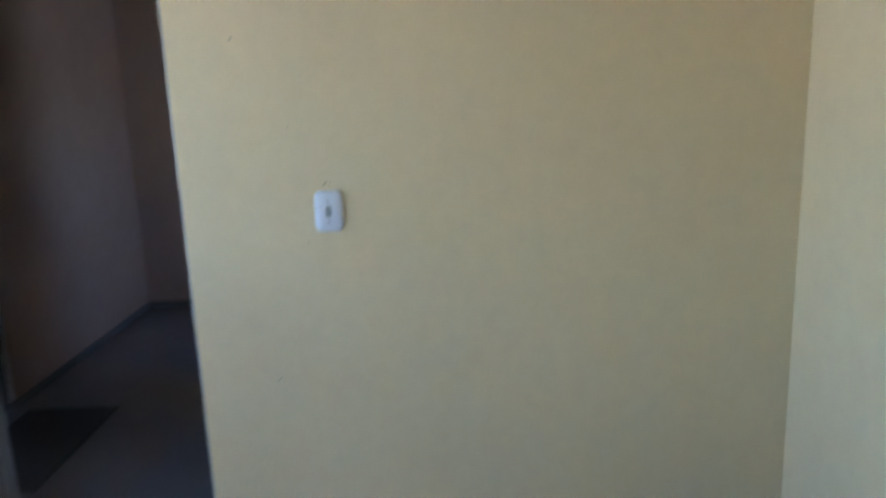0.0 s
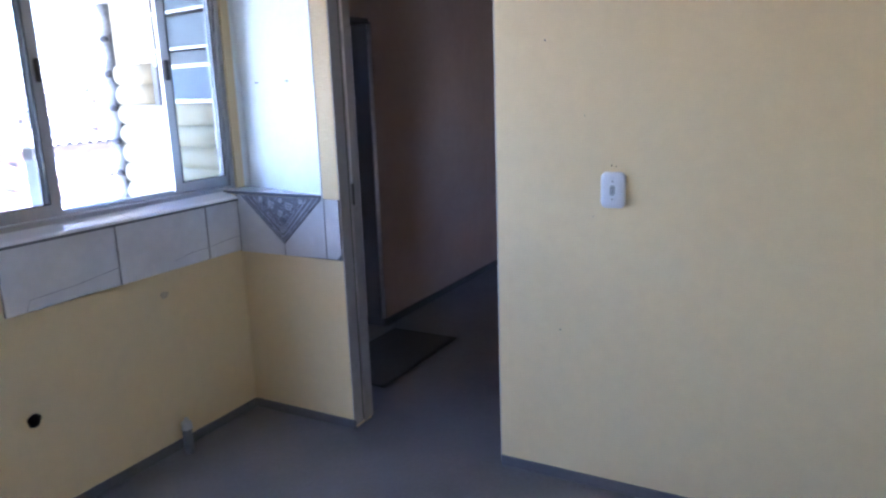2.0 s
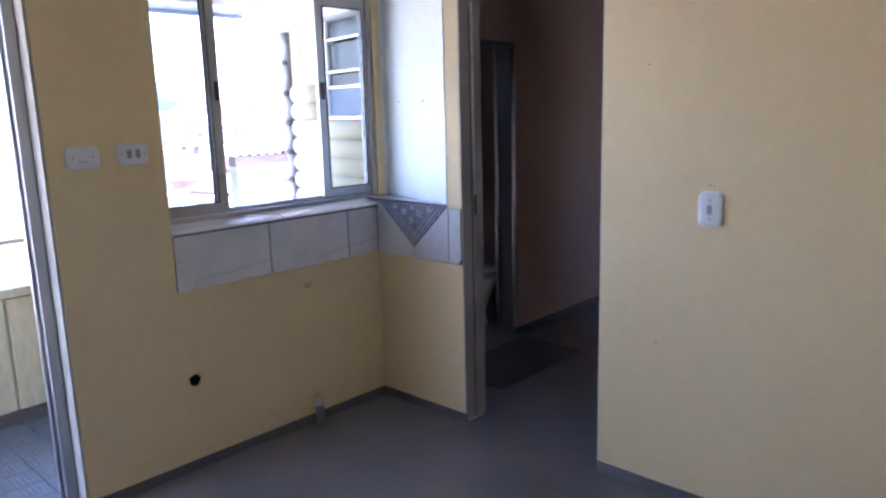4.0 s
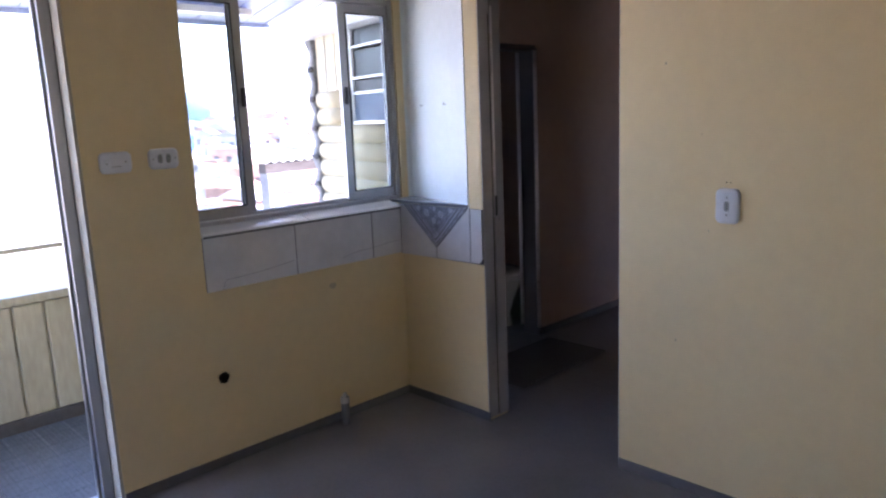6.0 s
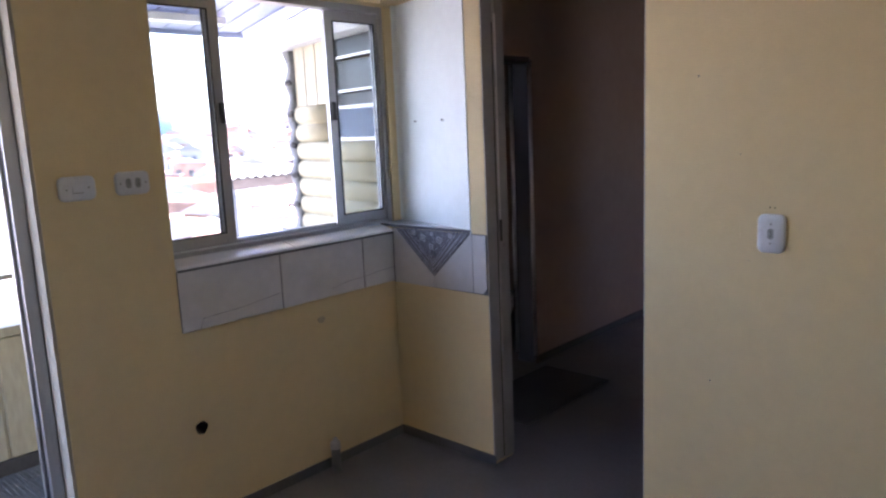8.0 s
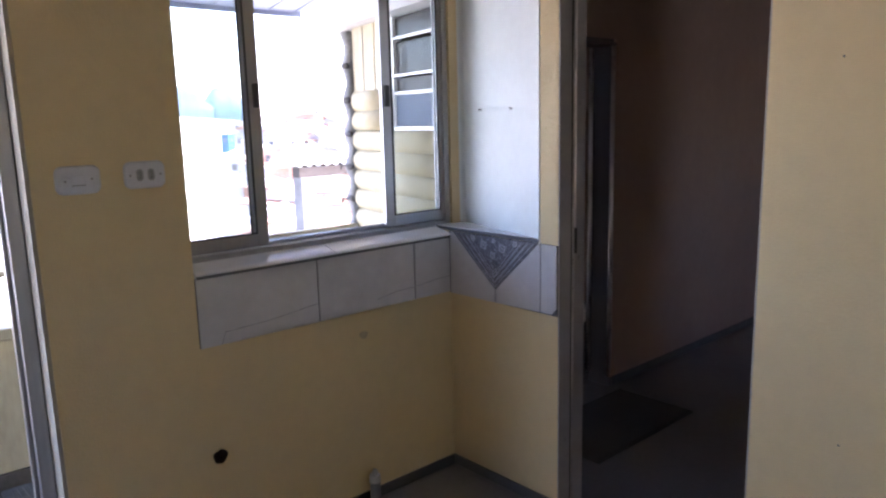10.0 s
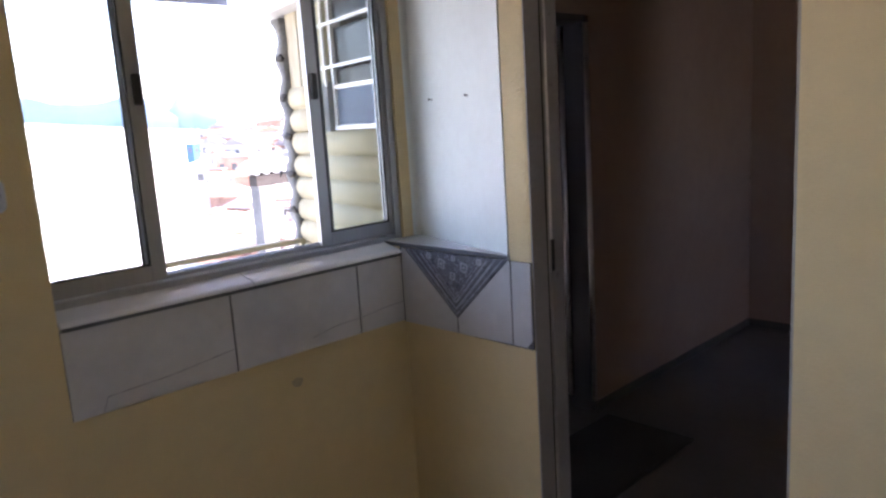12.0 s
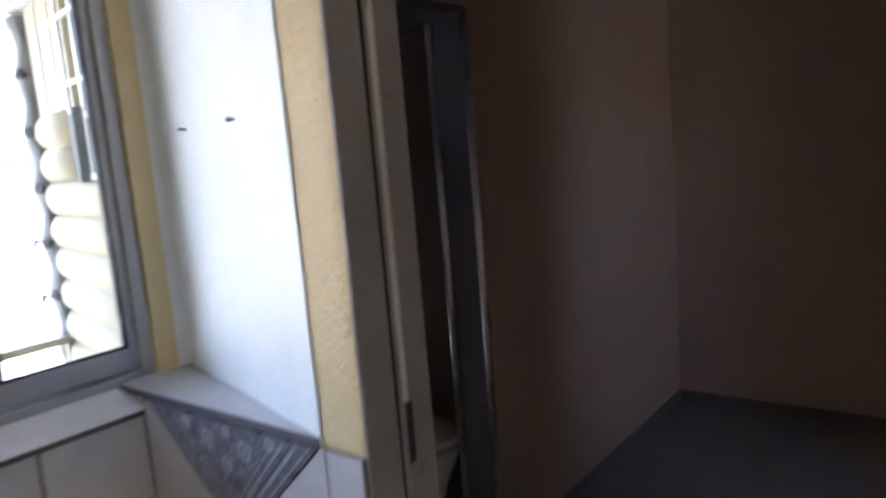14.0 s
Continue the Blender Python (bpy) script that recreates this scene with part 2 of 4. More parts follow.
floor = setting("floor", boxes((-0.15, XE + 0.15, YS - 0.15, YN + T, -0.12, 0.0)), M_FLOOR, "grey painted concrete floor with a dull sheen", "floor")
bath_floor = setting("floor_bathroom", boxes((-1.40, -0.15, 0.2, 2.35, -0.12, 0.0)), M_FLOOR, "grey bathroom floor", "floor")
ceiling = setting("ceiling", boxes((-0.15, XE + 0.15, YS - 0.15, YN + T, H, H + 0.1)), M_CEIL, "plain cream ceiling", "ceiling")

# window wall, with the round pipe hole
HY, HZ, HR = -1.083, 0.403, 0.026
bm = boxes((-0.15, 0, YS, BX0, 0, H), (-0.15, 0, BX0, BX1, DOOR_H, H),
           (-0.15, 0, BX1, WY0, HZ + 0.06, H), (-0.15, 0, BX1, HY - 0.06, 0, HZ + 0.06),
           (-0.15, 0, HY + 0.06, 0, 0, HZ + 0.06), (-0.15, 0, HY - 0.06, HY + 0.06, 0, HZ - 0.06),
           (-0.15, 0, WY0, 0, HZ + 0.06, WZ0), (-0.15, 0, WY0, 0, WZ1, H), (-0.15, -0.062, WY1, 0.16, WZ0, WZ1), (-0.072, 0, WY0, YL, WZ0, WZ1))
ring_o, ring_i, ring_d = [], [], []
for i in range(24):
    a = 2 * math.pi * i / 24
    c, s = math.cos(a), math.sin(a)
    k = 0.06 / max(abs(c), abs(s))
    wob = HR * (1 + 0.04 * math.sin(3 * a) + 0.05 * math.sin(5 * a + 1))
    ring_o.append(bm.verts.new((0, HY + k * c, HZ + k * s)))
    ring_i.append(bm.verts.new((0, HY + wob * c, HZ + wob * s)))
    ring_d.append(bm.verts.new((-0.1, HY + wob * c, HZ + wob * s)))
for i in range(24):
    j = (i + 1) % 24
    bm.faces.new((ring_o[i], ring_o[j], ring_i[j], ring_i[i]))
    f = bm.faces.new((ring_i[i], ring_i[j], ring_d[j], ring_d[i]))
    f.material_index = 1
bm.faces.new(ring_d).material_index = 1
wall_window = setting("wall_west", bm, [M_YELLOW, M_HOLE], "cream yellow plastered wall with a window, a doorway and an open pipe hole", "wall")

# wall with the switch, the doorway and the splayed niche
bm = boxes((XD1, XE, 0, T, 0, H), (XD0, XD1, 0, T, DOOR_H, H), (0.503, XD0, 0.004, T, WZ0 + 0.012, WZ1 + 0.01),
           (-0.15, XD0, 0, T, 0, WZ0 + 0.012), (-0.15, XD0, 0, T, WZ1 + 0.01, H))
STUB, COLS = 240, 28          # uneven hand-finished plaster pier between niche and door frame
grid = []
for i in range(STUB + 1):
    z = 1.060 + (WZ1 + 0.01 - 1.060) * i / STUB
    wl = 0.0040 * noise.noise((z * 12, 3, 0)) + 0.0030 * noise.noise((z * 48, 7, 0))
    row = [bm.verts.new((0.4975 + wl, 0.008, z))]
    for k in range(COLS + 1):
        u = k / COLS
        x = 0.5025 + wl * (1 - u) + (XD0 - 0.002 - 0.5025) * u
        lump = 0.0009 * noise.noise((x * 90, 1, z * 70)) + 0.0013 * noise.noise((x * 190, 9, z * 170))
        edge = 0.002 * (1 - min(1, min(u, 1 - u) * 6)) ** 2
        low_edge = 0.0 if i > 3 else 0.0008 * (3 - i)
        row.append(bm.verts.new((x, -0.0042 + lump + edge + low_edge, z + (0.003 * noise.noise((x * 60, 4, 4)) if i == 0 else 0))))
    grid.append(row)
for a, c2 in zip(grid, grid[1:]):
    for k in range(COLS + 1):
        bm.faces.new((a[k], a[k + 1], c2[k + 1], c2[k]))
low = [bm.verts.new((v.co.x, 0.008, v.co.z)) for v in grid[0][1:]]
for k in range(COLS):
    bm.faces.new((grid[0][k + 1], low[k], low[k + 1], grid[0][k + 2]))
wall_north = setting("wall_north", bm, M_YELLOW, "cream yellow plastered wall with a doorway, pale in daylight", "wall")
bm = bmesh.new()
prism(bm, [(0.503, skew(0.503) - 0.004), (0.503, 0.128), (-0.0605, 0.25), (-0.0605, 0.118), (-0.0595, 0.126), (-0.056, 0.133), (-0.048, skew(-0.048))], WZ0 + 0.012, WZ1 + 0.01)
wall_niche = setting("wall_niche", bm, M_WHITE_WALL, "white painted splayed reveal beside the kitchen window", "wall")
# opening added out of view to brighten the wall below the kitchen window
wall_east = setting("wall_east", boxes((XE, XE + 0.15, YS, -3.30, 0, H), (XE, XE + 0.15, -2.80, T, 0, H), (XE, XE + 0.15, -3.30, -2.80, 0, 1.45), (XE, XE + 0.15, -3.30, -2.80, 1.95, H)), M_YELLOW, "cream yellow plastered side wall with an unseen opening added for light", "wall")
wall_south = setting("wall_south", boxes((-0.15, XE + 0.15, YS - 0.15, YS, 0, H)), M_YELLOW, "cream yellow plastered wall", "wall")
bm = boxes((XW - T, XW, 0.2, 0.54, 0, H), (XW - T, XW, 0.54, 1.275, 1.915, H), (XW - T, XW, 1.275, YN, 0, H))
wall_hall = setting("wall_hall_west", bm, M_HALL, "hall wall with its shade put into brown paint and a bathroom doorway", "wall")
# out-of-view doorway added so that daylight reaches the hall
wall_hall_east = setting("wall_hall_east", boxes((XH, XH + T, T, 1.42, 0, H), (XH, XH + T, 1.42, 2.2, DOOR_H, H), (XH, XH + T, 2.2, YN, 0, H)), M_HALL, "hall wall with its shade put into brown paint and an added open doorway", "wall")
# plain unseen side room, added with a small window opening to brighten the hall
wall_side = setting("wall_side_room", boxes((XE, XE + 0.15, T, 0.5, 0, H), (XE, XE + 0.15, 1.2, YN + T, 0, H), (XE, XE + 0.15, 0.5, 1.2, 0, 1.3), (XE, XE + 0.15, 0.5, 1.2, 2.0, H),
                                            (XH + T, XE, YN, YN + T, 0, H)), M_YELLOW, "cream yellow walls of an unseen side room added for hall light", "wall")
wall_far = setting("wall_far", boxes((XW - T, XH + T, YN, YN + T, 0, H)), M_HALL, "end wall with its shade put into brown paint", "wall")
# bathroom walls take the hall's darkened brown to look dimmer
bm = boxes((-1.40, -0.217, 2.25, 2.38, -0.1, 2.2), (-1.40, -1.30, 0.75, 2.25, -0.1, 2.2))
wall_bath = setting("wall_bathroom", bm, M_HALL, "bathroom walls with their deep shade put into brown paint", "wall")

# painted skirting, 45 mm high
sk = []
for r in ((0.0, 0.007, BX1 + 0.002, -0.007, 0, 0.045), (0.0, 0.007, YS, BX0, 0, 0.045),
          (0.0, XD0 + 0.012, -0.007, 0.0, 0, 0.045), (XD1 + 0.001, XE - 0.007, -0.007, 0, 0, 0.045),
          (XE - 0.007, XE, YS, 0, 0, 0.045), (0.0, XE, YS, YS + 0.007, 0, 0.045),
          (XW, XW + 0.007, 1.279, YN, 0, 0.05), (XW + 0.008, XH, YN - 0.007, YN, 0, 0.05)):
    sk.append(setting("baseboard", boxes(r, bevel=0.002), M_BASE, "dark grey painted skirting band along the wall foot", "baseboard"))

# ---- kitchen window ----
win = tagged(new("window_1"), "aluminium sliding window pushed open in the middle", "window", kind="structure")
FX0, FX1 = -0.138, -0.075


def frame_rect(y0, y1, z0, z1, x0, x1, w, bevel=0.003):
    return boxes((x0, x1, y0, y0 + w, z0, z1), (x0, x1, y1 - w, y1, z0, z1), (x0, x1, y0 + w, y1 - w, z0, z0 + w), (x0, x1, y0 + w, y1 - w, z1 - w, z1), bevel=bevel)


part("window_frame", frame_rect(WY0, WY1 + 0.003, WZ0 + 0.014, WZ1, FX0, FX1, 0.030), M_ALU, win)
part("track", boxes((FX0 + 0.014, FX0 + 0.019, WY0 + 0.032, WY1 - 0.032, WZ0 + 0.046, WZ0 + 0.062),
                    (FX0 + 0.034, FX0 + 0.039, WY0 + 0.032, WY1 - 0.032, WZ0 + 0.046, WZ0 + 0.06)), M_ALU, win, "slim raised sliding tracks")
for y0, y1, x0, hand in ((WY0 + 0.03, -0.816, FX0 + 0.002, False), (WY0 + 0.026, -0.797, FX0 + 0.03, True),
                         (-0.226, WY1 - 0.002, FX0 + 0.002, False), (-0.266, WY1 + 0.001, FX0 + 0.03, True)):
    z0, z1 = WZ0 + 0.05, WZ1 - 0.035
    sash = part("sash", frame_rect(y0, y1, z0, z1, x0, x0 + 0.0185, 0.030 if not hand else 0.043, 0.002), M_ALU, win)
    g = part("pane", boxes((x0 + 0.009, x0 + 0.013, y0 + 0.029, y1 - 0.029, z0 + 0.029, z1 - 0.029)), M_GLASS, sash, "clear glass")
    g.visible_shadow = False
    part("seal", frame_rect(y0 + (0.0425 if hand else 0.0295), y1 - (0.0425 if hand else 0.0295), z0 + (0.0425 if hand else 0.0295), z1 - (0.0425 if hand else 0.0295), x0 + 0.013, x0 + 0.018, 0.006, 0.0), M_SEAL, sash, "black rubber glazing seal")
    if hand:
        yc = y1 - 0.02 if y1 < -0.5 else y0 + 0.02
        part("latch", boxes((x0 + 0.0185, x0 + 0.031, yc - 0.011, yc + 0.011, 1.578, 1.662), bevel=0.004), M_BLACK, sash, "black plastic pull latch")

# ---- sill, shelf and tile border ----
JOINT_Y = -0.585
for y0, y1 in ((YL + 0.002, JOINT_Y - 0.002), (JOINT_Y + 0.002, -0.010)):
    bm = bmesh.new()
    prism(bm, [(-0.085, 1.040), (0.012, 1.032), (0.0150, 1.0345), (0.0152, 1.0395), (0.0135, 1.0435), (0.0095, 1.0470), (0.003, 1.0506), (-0.004, 1.0530), (-0.085, 1.0715)], y0, y1, "y")
    for v in bm.verts:
        v.co.z += 0.0012 * noise.noise((v.co.x * 20, v.co.y * 9, 2))
    part("sill_tile", bm, M_SILL, wall_window, "pale glossy sloping sill tile")
part("sill_edge", boxes((0.0152, 0.0185, YL + 0.002, -0.014, 1.031, 1.0405)), M_GROUT, wall_window, "dark grey sill edging")
bm = bmesh.new()
prism(bm, [(-0.085, -0.006), (0.505, -0.006), (0.497, skew(0.497) - 0.002), (-0.062, skew(-0.062) - 0.002), (-0.062, 0.07), (-0.085, 0.07)], 1.0625, 1.0765)
part("shelf_slab", bm, M_TILE, wall_north, "pale tile shelf slab with a pointed end")
part("shelf_edge", boxes((-0.075, 0.5, -0.0095, -0.0065, 1.061, 1.0745)), M_GROUT, wall_north, "dark grey slab edging")
ZB, ZT = 0.797, 1.032
part("border_bed", boxes((0.0, 0.006, YL, -0.006, ZB, ZT)), M_GROUT, wall_window, "dark grout bed")
part("border_bed", boxes((0.0, XD0 - 0.004, -0.006, 0.0, ZB - 0.006, 1.058)), M_GROUT, wall_north, "dark grout bed")
for y0, y1 in ((YL, -0.6695), (-0.6635, -0.2105), (-0.2045, -0.013)):
    t = part("tile", boxes((0.005, 0.011, y0, y1, ZB, ZT), bevel=0.0015), M_TILE, wall_window)
    if y1 < -0.6:
        veins = [((-1.05, 0.799), (-1.035, 0.838)), ((-1.035, 0.838), (-0.86, 0.846)), ((-0.86, 0.846), (-0.672, 0.868))]
    elif y1 < -0.2:
        veins = [((-0.40, 0.832), (-0.31, 0.848)), ((-0.31, 0.848), (-0.213, 0.851))]
    else:
        veins = [((-0.20, 0.852), (-0.10, 0.862)), ((-0.10, 0.862), (-0.016, 0.866))]
    bm = bmesh.new()
    for (ya, za), (yb, zb) in veins:
        n = Vector((-(zb - za), yb - ya)).normalized() * 0.0016
        prism(bm, [(ya - n.x, za - n.y), (yb - n.x, zb - n.y), (yb + n.x, zb + n.y), (ya + n.x, za + n.y)], 0.0108, 0.0114, "x")
    part("vein", bm, M_VEIN, t, "grey printed vein line")
TRI = [(0.034, 1.056), (0.499, 1.060), (0.275, 0.848)]
bm = bmesh.new()
prism(bm, [(0.012, 0.791), (0.2725, 0.793), (0.2725, 0.846), (0.030, 1.056), (0.012, 1.056)], -0.011, -0.005, "y")
part("tile", bm, M_TILE, wall_north)
bm = bmesh.new()
prism(bm, [(0.2775, 0.793), (0.509, 0.797), (0.511, 1.058), (0.503, 1.058), (0.2775, 0.846)], -0.011, -0.005, "y")
part("tile", bm, M_TILE, wall_north)
bm = bmesh.new()
prism(bm, [(0.514, 0.797), (0.567, 0.797), (0.588, 0.821), (0.588, 1.058), (0.516, 1.058)], -0.011, -0.005, "y")
part("tile", bm, M_TILE, wall_north, "pale tile with a chipped corner")

bm = bmesh.new()
prism(bm, TRI, -0.0125, -0.005, "y")
deco = part("decor_tile", bm, M_DECO, wall_north, "grey triangular tile with woven geometric relief")
P0, P1, P2 = (Vector(p) for p in TRI)


def tri_in(u, v):
    """A place on the triangular tile: u across its top, v down to its point."""
    top = P0.lerp(P1, u)
    return top.lerp(P2, v)


def stroke(bm, a, b, w, y0=-0.0138, y1=-0.0122):
    a, b = Vector(a), Vector(b)
    d = (b - a).normalized()
    n = Vector((-d.y, d.x)) * w / 2
    prism(bm, [a - n, b - n, b + n, a + n], y0, y1, "y")


centre = (P0 + P1 + P2) / 3
for k, w, mt in ((0.93, 0.004, M_DECO_LT), (0.80, 0.007, M_DECO_LT), (0.74, 0.003, M_GROUT), (0.66, 0.006, M_DECO_LT), (0.56, 0.003, M_DECO_LT)):
    bm = bmesh.new()
    a, b, c = (centre + (p - centre) * k for p in (P0, P1, P2))
    up = Vector((0, (1 - k) * 0.05))
    stroke(bm, a + up, c, w)
    stroke(bm, c, b + up, w)
    part("chevron", bm, mt, deco)
for u, z, r in ((0.215, 1.022, 0.019), (0.318, 1.018, 0.019), (0.265, 0.985, 0.015), (0.155, 1.043, 0.012), (0.385, 1.043, 0.012), (0.272, 1.044, 0.010)):
    bm = bmesh.new()
    c = Vector((u, z))
    q = [c + Vector(o) * r for o in ((-0.8, -0.5), (0.5, -0.8), (0.8, 0.5), (-0.5, 0.8))]
    for i in range(4):
        stroke(bm, q[i], q[(i + 1) % 4], 0.0045, -0.0142)
    tube(bm, (c.x, -0.0142, c.y), (c.x, -0.0122, c.y), r * 0.28, sides=8)
    part("motif", bm, M_DECO_WH, deco)
random.seed(11)
bm = bmesh.new()
for _ in range(230):
    u, v = random.uniform(0.12, 0.88), random.uniform(0.03, 0.75)
    p = tri_in(u, v)
    a = random.choice((0.75, -0.75, 0, 1.57)) + random.uniform(-0.15, 0.15)
    d = Vector((math.cos(a), math.sin(a))) * random.uniform(0.003, 0.008)
    stroke(bm, p - d, p + d, 0.002, -0.0134)
tagged(part("fleck", bm, M_DECO_LT, deco, "fine pale flecks of the pattern"), kind="stuff")

# two screws in the splayed panel
for x, z in ((0.100, 1.557), (0.328, 1.558)):
    sc = thing("screw", "small rusty screw stub in the white panel", "screw", "screws in the panel")
    bm = bmesh.new()
    y = skew(x)
    tube(bm, (x, y + 0.004, z), (x - 0.005, y - 0.011, z + 0.0015), 0.0028, 0.0022, 10)
    part("shank", bm, M_RAWCEM, sc)
    bm = bmesh.new()
    tube(bm, (x - 0.005, y - 0.011, z + 0.0015), (x - 0.0056, y - 0.013, z + 0.0017), 0.0045, 0.0038, 10)
    part("head", bm, M_BLACK, sc)

# ---- doorway to the hall: steel frame ----
door_1 = tagged(new("door_1"), "grey steel door frame with no leaf", "door frame", kind="structure")
bm = bmesh.new()
prism(bm, [(XD0 - 0.001, -0.002), (XD0 + 0.002, -0.002), (XD0 + 0.0035, 0.0), (XD0 + 0.0035, 0.064), (XD0 + 0.0005, 0.067), (XD0 + 0.0005, 0.072), (XD0 + 0.009, 0.074),
           (XD0 + 0.011, 0.077), (XD0 + 0.011, 0.083), (XD0 + 0.007, 0.087), (XD0 + 0.007, 0.140), (XD0 + 0.004, 0.144), (XD0 - 0.001, 0.144)], 0.012, DOOR_H)
jamb = part("jamb", bm, M_STEEL, door_1)
bm = bmesh.new()
prism(bm, [(XD0 + 0.0085, 0.0735), (XD0 + 0.013, 0.075), (XD0 + 0.015, 0.079), (XD0 + 0.013, 0.0835), (XD0 + 0.0085, 0.085)], 1.12, 1.985)
part("bead", bm, M_BRIGHT, jamb, "worn rebate edge with its highlight put into a pale colour")
part("strike_plate", boxes((XD0 + 0.0112, XD0 + 0.0135, 0.075, 0.089, 1.022, 1.117), bevel=0.001), M_BLACK, jamb, "dark strike plate")
part("groove", boxes((XD0 + 0.0007, XD0 + 0.002, 0.0668, 0.0722, 0.02, 1.95)), M_SEAL, jamb, "dark open seam")
for zc in (0.35, 1.72):
    part("hinge_knuckle", tube(bmesh.new(), (XD0 + 0.0105, 0.0705, zc - 0.035), (XD0 + 0.0105, 0.0705, zc + 0.035), 0.0042, sides=10), M_STEEL, jamb, "bare hinge knuckle")
bm = bmesh.new()
prism(bm, [(XD1 + 0.001, 0.012), (XD1 - 0.010, 0.012), (XD1 - 0.010, 0.058), (XD1 - 0.02, 0.060), (XD1 - 0.02, 0.07), (XD1 - 0.012, 0.072), (XD1 - 0.012, 0.140), (XD1 + 0.001, 0.140)], 0.012, DOOR_H)
part("jamb", bm, M_STEEL, door_1)
part("head_rail", boxes((XD0 + 0.012, XD1 - 0.012, 0.004, 0.128, DOOR_H - 0.018, DOOR_H + 0.001), bevel=0.002), M_STEEL, door_1)

# ---- bathroom doorway, seen in the hall's dark ----
door_2 = tagged(new("door_2"), "dark grey steel bathroom door frame with shiny edges", "door frame", kind="structure")
part("jamb", boxes((XW - T - 0.004, XW + 0.004, 1.256, 1.277, 0.0, 1.90), bevel=0.004), M_DARKSTEEL, door_2)
part("jamb", boxes((XW - T - 0.004, XW + 0.004, 0.538, 0.558, 0.0, 1.90), bevel=0.004), M_DARKSTEEL, door_2)
part("head_rail", boxes((XW - T - 0.004, XW + 0.004, 0.558, 1.256, 1.885, 1.917), bevel=0.004), M_DARKSTEEL, door_2)
for x in (XW + 0.003, XW - T - 0.003):
    bm = bmesh.new()
    tube(bm, (x, 1.2515, 0.06), (x, 1.2515, 1.884), 0.013, 0.013, 16)
    part("bead", bm, M_CHROME, door_2, "worn shiny frame edge", smooth=True)

# ---- balcony doorway ----
door_3 = tagged(new("door_3"), "aluminium door frame open to a bright balcony", "door frame", kind="structure")
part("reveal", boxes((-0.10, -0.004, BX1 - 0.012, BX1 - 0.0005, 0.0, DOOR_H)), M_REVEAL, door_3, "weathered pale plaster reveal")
for y0, y1 in ((BX1 - 0.055, BX1 - 0.0125), (BX0 + 0.001, BX0 + 0.045)):
    part("jamb", boxes((-0.148, -0.085, y0, y1, 0.0, DOOR_H - 0.001), bevel=0.004), M_ALU, door_3)
part("stop", boxes((-0.128, -0.108, BX1 - 0.068, BX1 - 0.0555, 0.0, DOOR_H - 0.04), bevel=0.003), M_ALU, door_3)
part("head_rail", boxes((-0.148, -0.085, BX0 + 0.045, BX1 - 0.055, DOOR_H - 0.04, DOOR_H - 0.001), bevel=0.004), M_ALU, door_3)
part("threshold", boxes((-0.148, -0.004, BX0 + 0.045, BX1 - 0.055, 0.0005, 0.012), bevel=0.003), M_ALU, door_3)


# ---- switch and socket plates ----
def rounded(w, h, r, n=6):
    pts = []
    for cx, cy, a0 in ((w / 2 - r, h / 2 - r, 0), (-w / 2 + r, h / 2 - r, 90), (-w / 2 + r, -h / 2 + r, 180), (w / 2 - r, -h / 2 + r, 270)):
        for i in range(n + 1):
            a = radians(a0 + 90 * i / n)
            pts.append((cx + r * math.cos(a), cy + r * math.sin(a)))
    return pts


def domed_plate(w, h, depth):
    """A cover plate in the xz plane that bulges towards -y."""
    bm = bmesh.new()
    rings = []
    for k, y in ((1.0, 0.0), (1.0, -depth * 0.45), (0.965, -depth * 0.75), (0.88, -depth * 0.94), (0.5, -depth)):
        rings.append([bm.verts.new((x * k, y, z * (1 - (1 - k) * w / h if k < 1 else 1))) for x, z in rounded(w, h, 0.021)])
    n = len(rings[0])
    for a, b in zip(rings, rings[1:]):
        for i in range(n):
            bm.faces.new((a[i], a[(i + 1) % n], b[(i + 1) % n], b[i]))
    bm.faces.new(rings[-1])
    bmesh.ops.recalc_face_normals(bm, faces=bm.faces[:])
    return bm


def screw_heads(ob, spots, y):
    for x, z in spots:
        bm = bmesh.new()
        tube(bm, (x, y + 0.002, z), (x, y - 0.001, z), 0.0035, sides=10)
        part("screw", bm, M_SOCKET, ob)


def socket_insert(ob, x, z, w, h, y):
    bm = bmesh.new()
    pts = [(x + a, z + b) for a, b in rounded(w, h, min(w, h) * 0.45, 4)]
    prism(bm, pts, y - 0.0012, y + 0.004, "y")
    s = part("insert", bm, M_SOCKET, ob, "grey socket insert")
    for dx, dz in ((0, h * 0.22), (0, -h * 0.22), (w * 0.12, 0)) if h > w else ((-w * 0.2, 0), (w * 0.2, 0)):
        bm = bmesh.new()
        tube(bm, (x + dx, y - 0.0018, z + dz), (x + dx, y + 0.002, z + dz), 0.0026, sides=8)
        part("pin_hole", bm, M_PIN, s)


sw = thing("socket_plate", "white plastic upright socket plate with rounded corners", "power socket", at=(1.767, 0.0, 1.147))
part("cover", domed_plate(0.086, 0.125, 0.014), M_PLASTIC, sw, smooth=True)
screw_heads(sw, ((0, 0.031), (0, -0.031)), -0.0138)
socket_insert(sw, 0, 0.0, 0.019, 0.036, -0.0142)
for dx, dz, r in ((-0.008, 0.083, 0.0028), (0.007, 0.082, 0.0022)):
    bm = bmesh.new()
    tube(bm, (1.767 + dx, 0.0015, 1.147 + dz), (1.767 + dx, -0.0008, 1.147 + dz), r, sides=8)
    part("drill_mark", bm, M_HOLE, wall_north, "tiny dark drill mark")

